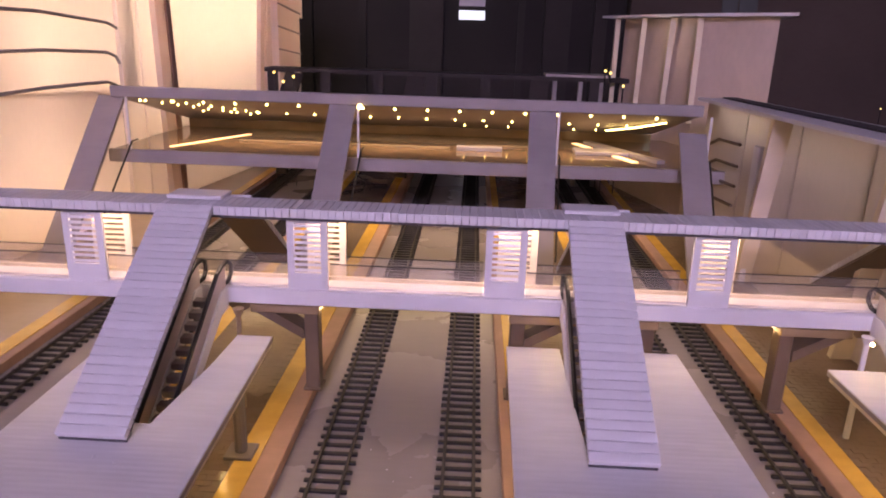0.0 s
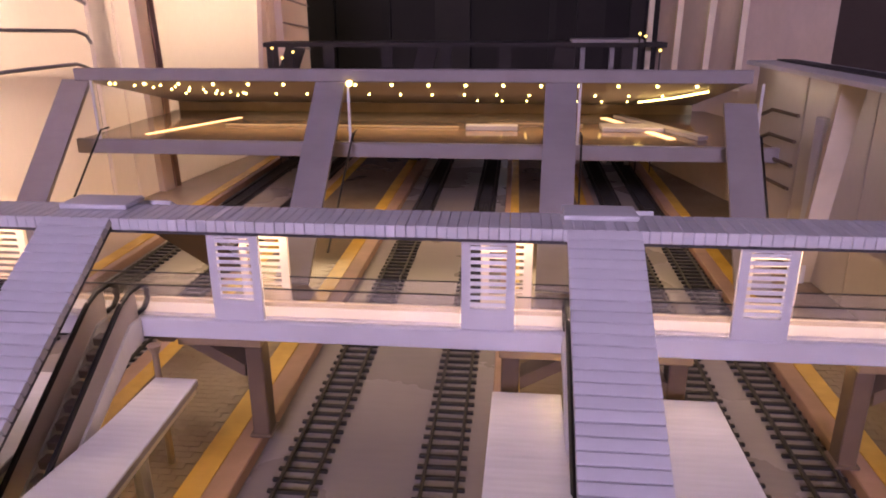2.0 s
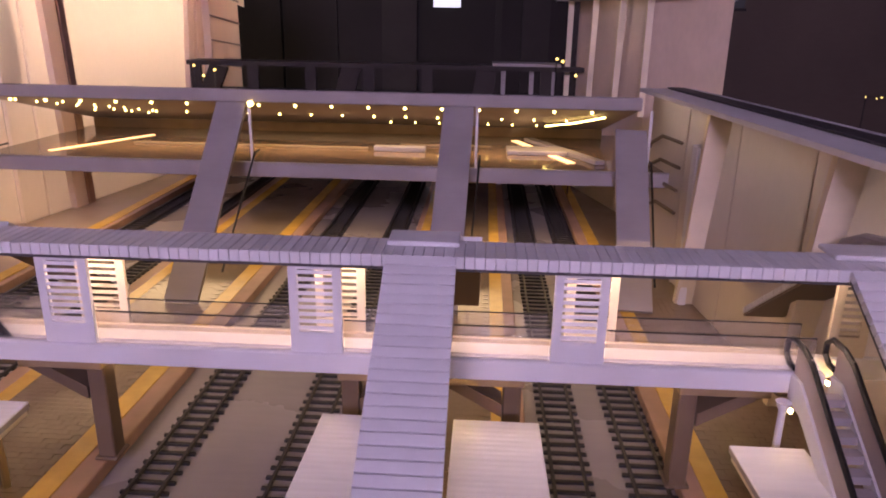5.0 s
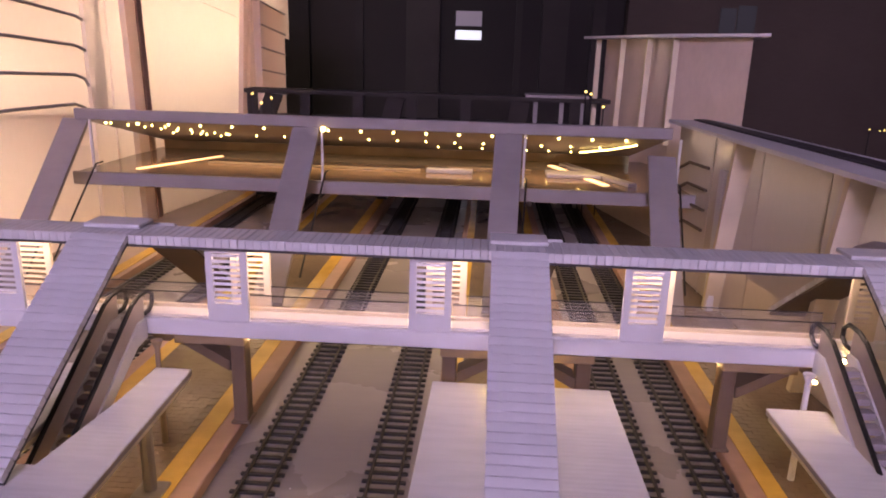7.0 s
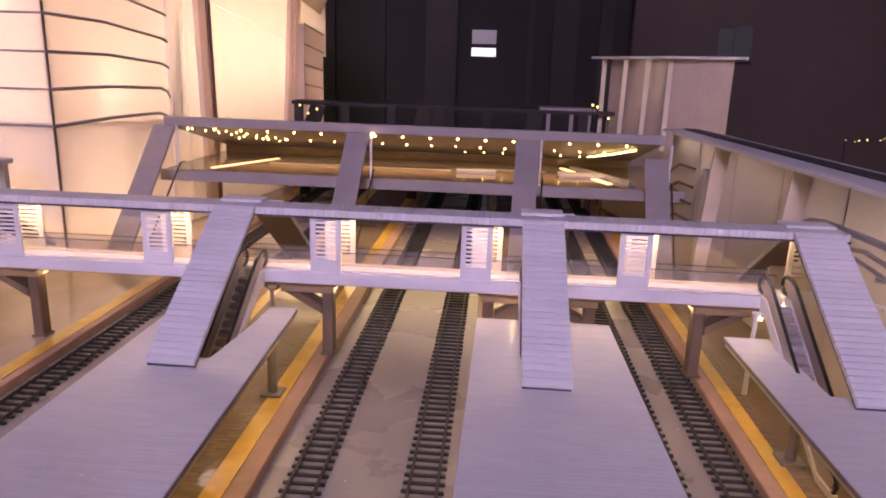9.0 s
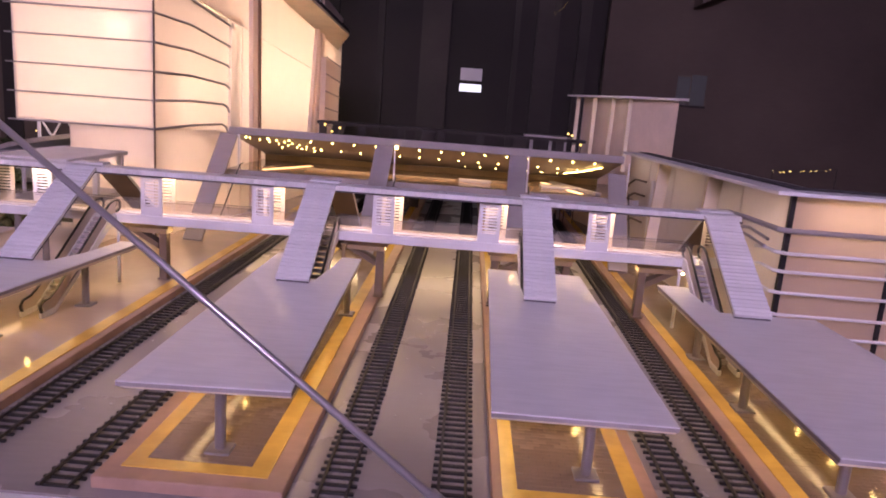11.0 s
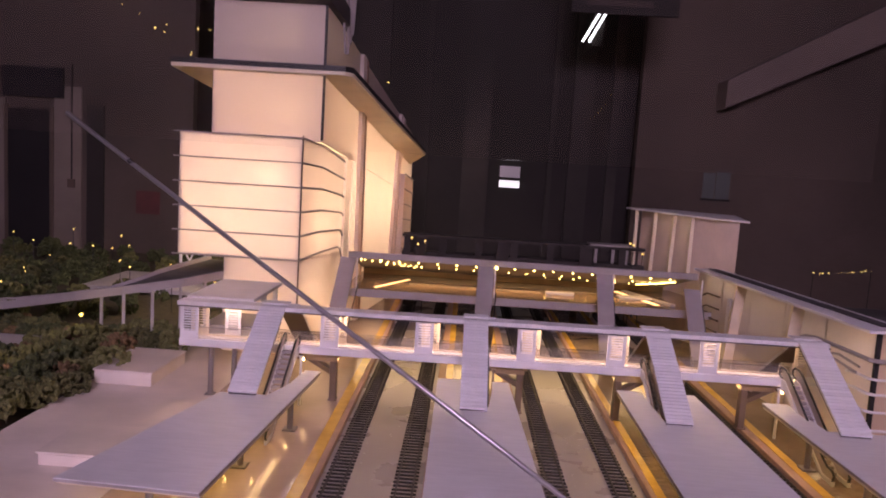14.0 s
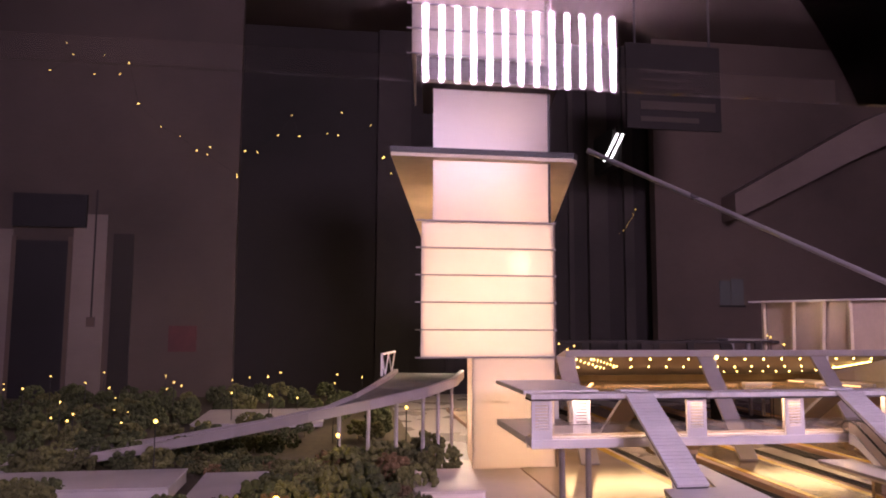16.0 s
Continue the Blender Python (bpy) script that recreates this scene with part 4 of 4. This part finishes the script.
VERGE = [(-9.5, 2.3), (-9.9, 2.35), (-10.6, 2.75), (-11.4, 3.3), (-12.6, 4.1), (-13.6, 4.5), (-13.4, 3.3), (-11.7, 2.8), (-11.6, 1.4), (-10.6, 2.0)]
low = []
tries = 0
while len(low) < 42 and tries < 4000:
    tries += 1
    x, y = rnd.uniform(-13.6, -9.5), rnd.uniform(1.4, 4.5)
    if inside(x, y, VERGE) and all((x - a) ** 2 + (y - b) ** 2 > .03 for a, b in low + spots):
        low.append((x, y))
for x, y in low:
    shrub(x, y, 0, rnd.uniform(.13, .2), rnd.uniform(.06, .14), rnd.choice((0, 1, 2, 3, 5)), "shrub", "small low foam shrub on the verge beside the ramp", "garden shrubs")
lawn = bmesh.new()
prism(lawn, [(-9.76, -5.0), (-9.76, 3.92), (-9.0, 4.3), (-9.0, 16.8), (-23.8, 16.8), (-23.8, -5.0)], 0.002, .03)
tagged(link("lawn", lawn, "earth"), "brown and green flocked model lawn", "lawn", kind="structure")


def garden_lamp(x, y, h, s=.035):
    t = thing("garden_lamp", x, y, .03, "tiny yellow garden lamp on a thin dark post", "lamp", "garden lamps")
    b = bmesh.new()
    tube(b, [(0, 0, 0), (0, 0, h)], .011, 5)
    part("post", b, "dark", t)
    b = bmesh.new()
    bmesh.ops.create_uvsphere(b, u_segments=8, v_segments=6, radius=s)
    part("bulb", b, "garden_led", t, "glowing yellow bulb", origin=(0, 0, h + s))
    return t


garden_lamp(-11.46, -1.0, .58, .04)
garden_lamp(-10.73, 2.0, .85, .035)
garden_lamp(-9.3, 5.2, .9)
garden_lamp(-13.8, 2.9, 1.0)
for k in range(46):
    garden_lamp(rnd.uniform(-23, -9.6), rnd.uniform(6.0, 16.4), rnd.uniform(.45, 1.1), rnd.uniform(.014, .026))
lamp("garden_glow", "POINT", -11.46, -1.1, .80, .20, (1, .72, .16), .05)
lamp("garden_glow", "POINT", -10.73, 1.85, 1.02, .03, (1, .72, .16), .05)


def ramp():
    t = thing("access_ramp", -10.5, 3.4, 0, "curved pale ramp road raised on thin posts", "ramp")
    ox, oy = -10.5, 3.4
    path = [(-8.8, 5.4, 1.66), (-9.1, 4.3, 1.6), (-9.6, 3.5, 1.5), (-10.3, 3.12, 1.34), (-11.1, 3.2, 1.12), (-12.4, 3.75, .8), (-13.9, 4.15, .5), (-15.3, 4.2, .3), (-17.0, 4.1, .18), (-19.5, 4.0, .12)]
    wide = (1.7, 1.65, 1.5, 1.25, 1.1, 1.0, 1.0, 1.0, 1.0, 1.0)

    def across(i):
        q, r = path[max(0, i - 1)], path[min(len(path) - 1, i + 1)]
        d = Vector((r[0] - q[0], r[1] - q[1], 0)).normalized()
        return Vector(path[i]) - Vector((ox, oy, 0)), Vector((-d.y, d.x, 0)), wide[i] - 1

    def strip(a, b, z0, z1, mat, nm, label=""):
        bm = bmesh.new()
        rows = []
        for i, p in enumerate(path):
            c, s, more = across(i)
            more = math.copysign(more * .42, a + b) if abs(a + b) > .1 else 0
            grow = 1 + (wide[i] - 1) * (1.105 if abs(a + b) < .1 else 0)
            rows.append([bm.verts.new(c + s * (o * grow + more) + Vector((0, 0, z))) for o, z in ((a, z0), (b, z0), (b, z1), (a, z1))])
        for u, v in zip(rows, rows[1:]):
            for k in range(4):
                bm.faces.new((u[k], u[(k + 1) % 4], v[(k + 1) % 4], v[k]))
        bm.faces.new(rows[0][::-1])
        bm.faces.new(rows[-1])
        bmesh.ops.recalc_face_normals(bm, faces=bm.faces)
        part(nm, bm, mat, t, label)
    strip(-.38, .38, -.05, 0, "asphalt", "roadway", "dark ramp surface")
    strip(-.47, -.382, -.09, .08, "grey", "parapet", "grey ramp parapet")
    strip(.382, .47, -.09, .08, "grey", "parapet", "grey ramp parapet")
    for i in (1, 2, 3):
        for f in (0, .5):
            c0, s0, m0 = across(i)
            c1, s1, m1 = across(i + 1)
            p = (c0 + s0 * (.36 + .42 * m0)).lerp(c1 + s1 * (.36 + .42 * m1), f)
            b = bmesh.new()
            tube(b, [(p.x, p.y, .03), (p.x, p.y, p.z - .05)], .035, 8)
            part("post", b, "plaza", t, "slim pale post")
    # zigzag side frame where the ramp meets the tower
    a, c = Vector((-9.86 - ox, 4.7 - oy, 0)), Vector((-9.5 - ox, 5.9 - oy, 0))
    lo, hi = Vector((0, 0, 1.66)), Vector((0, 0, 2.1))
    gate = bmesh.new()
    bar(gate, a + hi, c + hi, .04, .04)
    bar(gate, a + lo, a + hi, .05, .05, (1, 0, 0))
    gate_frame = part("gate", gate, "white", t, "white zigzag gate frame")
    for k in range(4):
        b = bmesh.new()
        p, q = a.lerp(c, k / 4), a.lerp(c, (k + 1) / 4)
        bar(b, p + (lo if k % 2 else hi), q + (hi if k % 2 else lo), .03, .03, (0, 1, 0))
        part("brace", b, "white", gate_frame)
    return t


ramp()


def white_block(x0, x1, y0, y1, z1, label, mat="plaza"):
    t = thing("model_block", (x0 + x1) / 2, (y0 + y1) / 2, .1, label, "block", "forecourt blocks")
    w, d = (x1 - x0) / 2, (y1 - y0) / 2
    part("body", boxed(-w, w, -d, d, 0, z1 - .1, .015), mat, t)
    part("lid", boxed(-w - .02, w + .02, -d - .02, d + .02, z1 - .096, z1 - .07, .008), mat, t)


white_block(-9.62, -8.6, .4, 1.9, .33, "low white model block on the pale forecourt", "forecourt")
white_block(-8.6, -7.5, -2.9, -1.9, .26, "low white model block on the pale forecourt", "forecourt")
white_block(-16.6, -13.2, 1.3, 2.6, .30, "wide low pale plaza block beside the hedge")
white_block(-12.9, -11.9, .9, 2.7, .2, "thin pale plaza slab beside the hedge")
white_block(-14.3, -11.1, 8.5, 11.3, .2, "thin pale plaza slab among the garden trees")
white_block(-20.5, -16.9, 1.3, 3.2, .30, "wide low pale plaza block beside the hedge")


# ---- stay rod before the board ----
def stay_rod():
    p, d = Vector((-2.26, -5.3, 1.302)), Vector((1, -.4, -.553)).normalized()
    lo = p + d * ((1.302 + .27) / -d.z)
    hi = p - d * 7.2
    t = thing("stay_rod", lo.x, lo.y, lo.z, "thin polished steel rod leaning across the display", "rod")
    b = bmesh.new()
    tube(b, [(0, 0, 0), hi - lo], .027, 10)
    part("bar", b, "steel", t, smooth=True)
    b = bmesh.new()
    q = (p + d * 1.45) - lo
    tube(b, [q - d * .05, q + d * .05], .048, 10)
    part("clamp", b, "steel", t, smooth=True)
    part("foot", boxed(-.12, .12, -.1, .1, -.06, .03, .02), "dark", t)
    return t


stay_rod()

# ---- room fittings ----
def tube_panel():
    t = thing("tube_light_panel", -2.7, -31.8, 12.6, "bright panel of upright white fluorescent tubes", "light panel")
    part("backing", boxed(-4.8, 4.8, -.4, -.25, -.3, 5.1), "wall", t)
    for i in range(13):
        b = bmesh.new()
        x = -4.4 + i * .735
        tube(b, [(x, 0, 0), (x, 0, 4.9)], .13, 8)
        q = part("tube", b, "tube", t, "glowing white tube")
        part("socket", boxed(x - .16, x + .16, -.24, .16, -.22, -.01), "wall", q)
    return t


tube_panel()


def case_pane():
    t = thing("case_pane", -4, -5.66, 4.3, "clear upper front pane of the display case", "glass pane")
    p = part("sheet", boxed(-18, 20, 0, .05, 0, 12.7), "pane", t)
    p.visible_shadow = False
    return t


case_pane()


def tube_pair():
    t = thing("tube_lamp", 2.0, 21.2, 11.0, "pair of slanting white tube lamps", "lamp")
    for e in (0, .28):
        b = bmesh.new()
        tube(b, [(-.55 + e, 0, -.75), (.15 + e, 0, .6)], .05, 8)
        part("tube", b, "tube_dim", t, "glowing white tube")
    part("batten", boxed(-.1, .4, .1, 3.0, -.9, .9), "wall", t)


tube_pair()


def name_board():
    t = thing("name_board", 2.1, 15.3, 10.2, "dark hanging board with pale raised lettering", "sign")
    part("board", boxed(-2.0, 1.9, 0, .12, 0, 3.4), "wall", t)
    for i, (w, z, h) in enumerate(((3.1, .75, .34), (2.4, .28, .2), (2.6, 1.6, .1), (2.2, 1.9, .1), (2.6, 2.25, .1))):
        part("lettering_bar", boxed(-1.45, -1.45 + w, -.03, -.002, z, z + h), "plasterdim", t, "pale bar of lettering")
    for x in (-1.6, 1.5):
        part("hanger", boxed(x - .04, x + .04, .03, .09, 3.4, 7.5), "slate", t)


name_board()


def beam():
    b = bmesh.new()
    prism(b, [(8.1, 7.7), (8.1, 8.95), (15.1, 12.8), (17.9, 14.0), (17.9, 12.3), (15.1, 11.1)], 21.3, 22.59, "y")
    tagged(link("trim", b, "beam"), "pale sloping ceiling beam of the room", "beam", kind="structure")


beam()


def partition():
    # partition colour is darkened in place of dim light
    tagged(link("wall_northwest", boxed(-30, -14.6, 17.4, 17.8, -9, 17), "plasterdim"), "pale partition wall of the room, dimness put into its colour", "wall", kind="structure")
    t = thing("door_1", -21.3, 17.4, -.3, "dark closed door in a pale wall", "door", kind="structure")
    part("leaf", boxed(-.95, .8, -.1, -.004, 0, 5.9), "dark", t)
    part("frame", boxed(-1.1, -.954, -.12, -.004, 0, 6.05), "plaster", t)
    part("frame", boxed(.804, .95, -.12, -.004, 0, 6.05), "plaster", t)
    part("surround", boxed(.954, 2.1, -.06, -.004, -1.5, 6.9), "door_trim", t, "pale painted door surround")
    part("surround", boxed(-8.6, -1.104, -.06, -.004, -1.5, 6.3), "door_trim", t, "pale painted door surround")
    for k in range(12):
        part("rib", boxed(-8.3 + k * .58, -8.24 + k * .58, -.10, -.062, -1.5, 6.25), "plasterdim", t)
    part("header", boxed(-1.1, 1.4, -.2, -.064, 6.4, 7.6), "dark", t, "dark panel over the door")
    t = thing("door_2", -18.6, 17.4, -.3, "narrow dark doorway in a pale wall", "door", kind="structure")
    part("leaf", boxed(-.35, .35, -.1, -.004, 0, 6.2), "wall", t)
    t = thing("poster", -16.4, 17.38, 1.6, "small dim red poster on the wall", "poster")
    part("sheet", boxed(-.5, .5, -.03, 0, 0, .95), "poster", t)
    t = thing("switch_pipe", -19.6, 17.38, 2.5, "thin conduit with a small switch box", "conduit")
    part("pipe", boxed(-.03, .03, -.06, 0, .3, 5.0), "wall", t)
    part("switch_box", boxed(-.14, .14, -.12, 0, 0, .35), "plaster", t)


partition()


# glowing panes on the back wall stand in for a window's reflection
def back_reflection():
    t = thing("window_reflection_1", -1.2, 23.98, 3.5, "small bright panes standing in for a window mirrored in glass", "window", kind="structure")
    part("pane", boxed(-.5, .5, -.06, -.004, 0, .34), "window", t, "bright pane of the mirrored window")
    part("pane", boxed(-.5, .5, -.06, -.004, .5, 1.05), "windowdim", t, "dull upper pane")
    part("frame", boxed(-.56, .56, -.1, -.062, .36, .48), "wall", t)


back_reflection()


# glowing beads and cable added in place of garden lamps mirrored in glass
def reflected_lights():
    t = thing("reflected_lights", -14, 17.2, 8, "tiny glowing beads standing in for garden lamps mirrored in glass", "string lights")
    r = random.Random(5)
    pts = []
    for k in range(30):
        u = k / 29
        pts.append((-7.5 + 14.5 * u + r.uniform(-.4, .4), r.uniform(-.15, 0), 3.4 - 3.1 * u + 1.5 * math.sin(u * 11) + r.uniform(-.8, .8)))
    b = bmesh.new()
    tube(b, pts, .004, 4)
    part("cable", b, "wall", t)
    for p in pts:
        b = bmesh.new()
        bmesh.ops.create_icosphere(b, subdivisions=1, radius=r.uniform(.02, .034))
        part("bulb", b, "garden_led", t, "tiny glowing bulb", origin=(p[0], p[1] - .05, p[2]))


reflected_lights()


def festoon(ax, bx, y, z, drop, n, seed, lift, label, end=0):
    """A short string of tiny lamps between two thin poles, which stand on the board or hang from the ceiling."""
    t = thing("festoon", (ax + bx) / 2, y, 0, label, "string lights", "festoons")
    r = random.Random(seed)
    pts = [((bx - ax) * (k / (n - 1) - .5) + r.uniform(-.05, .05), r.uniform(-.1, .1), z + lift * k / (n - 1) - drop * math.sin(math.pi * k / (n - 1)) + r.uniform(-.04, .04)) for k in range(n)]
    b = bmesh.new()
    tube(b, pts, .005, 4)
    part("cable", b, "wall", t)
    for p in (pts[0], pts[-1]):
        b = bmesh.new()
        tube(b, [(p[0], p[1], end), p], .012, 5)
        part("pole", b, "wall", t)
    for p in pts:
        b = bmesh.new()
        bmesh.ops.create_icosphere(b, subdivisions=1, radius=r.uniform(.009, .017))
        part("bulb", b, "garden_led", t, "tiny glowing bulb", origin=(p[0], p[1], p[2] - .02))


festoon(7.3, 9.0, 10.0, 1.82, .05, 11, 3, .14, "short string of tiny warm lamps at the edge of the board")
festoon(2.1, 2.9, 21.0, 6.9, .1, 8, 8, 1.05, "short slanting string of tiny warm lamps hung behind the model", 17)


# glowing rectangles on the wall stand in for a dim reflection
def dim_reflection():
    t = thing("window_reflection_2", 8.4, 22.59, 3.6, "dull glowing rectangles standing in for a reflection", "window", kind="structure")
    part("pane", boxed(-.55, .0, -.06, -.004, 0, 1.2), "reflectionfaint", t, "dull glowing rectangle")
    part("pane", boxed(.06, .7, -.06, -.004, 0, 1.3), "reflectionfaint", t, "dull glowing rectangle")
    part("frame", boxed(-.62, .76, -.09, -.062, -.1, -.01), "wall", t)


dim_reflection()


# ---- paving tiles ----
def tile_mesh(w, d):
    ob = link("tile", boxed(-w / 2, w / 2, -d / 2, d / 2, 0, .0035, .001), "tile")
    me = ob.data
    bpy.data.objects.remove(ob)
    return me


def pave(base, xa, xb, ya, yb, near):
    """Running bond of tiles; those past the first stretch are joined into one sheet."""
    n = max(2, round((xb - xa) / .118))
    w, d = (xb - xa) / n, .06
    me = tile_mesh(w - .003, d - .003)
    rest = bmesh.new()
    r = random.Random(int(xa * 31 + ya * 7) + 5)
    rows = int((yb - ya) / d)
    count = 0
    for j in range(rows):
        y = ya + d * (j + .5)
        shift = .5 if j % 2 else 0.0
        for i in range(n - (1 if j % 2 else 0)):
            x = xa + w * (i + .5 + shift)
            lift = r.uniform(0, .0015)
            if near[0] < y < near[1] and count < 300:
                ob = new("tile", me)
                ob.location = (x * U, y * U, (.1061 + lift) * U)
                ob.rotation_euler = (r.uniform(-.006, .006), r.uniform(-.006, .006), r.uniform(-.008, .008))
                ob.parent = base
                count += 1
            else:
                box(rest, x - w / 2 + .0015, x + w / 2 - .0015, y - d / 2 + .0015, y + d / 2 - .0015, .1061, .1096 + lift)
    sheet = link("tile_field", rest, "tile", base)
    tagged(sheet, "joined field of glossy beige paving tiles", kind="stuff")


NEAR = ((-2.6, -1.5), (-4.0, -1.0), (-4.0, -1.0), (-2.4, -1.0))
for (base, xa, xb, ya), near in list(zip(PAVED, NEAR))[1:]:
    pave(base, xa + .004, min(xb - .004, xa + 2.3), ya + .01, 3.8, near)


# ---- flecks of dust and glue on the board ----
def flecks():
    b = bmesh.new()
    r = random.Random(77)
    for k in range(60):
        x = r.choice((-4.34, -1.41, 1.2, -.2, -3.0)) + r.uniform(-.25, .25)
        y = r.uniform(-4.2, .0)
        z = .002 if abs(x + 4.34) < .3 or abs(x + 1.41) < .3 or abs(x - 1.2) < .16 else .747
        s = r.uniform(.004, .011)
        if z > .5 and not (-3.85 < y < -1.6 and (-3.2 < x < -2.5 or -.35 < x < .4)):
            continue
        bmesh.ops.create_icosphere(b, subdivisions=1, radius=1, matrix=Matrix.Translation((x, y, z)) @ Euler((0, 0, r.uniform(0, 3))).to_matrix().to_4x4() @ Matrix.Diagonal((s * r.uniform(.8, 2.2), s, s * .4, 1)))
    tagged(link("flecks", b, "white"), "scattered pale flecks of dust and glue on the board", "debris", kind="stuff")


flecks()
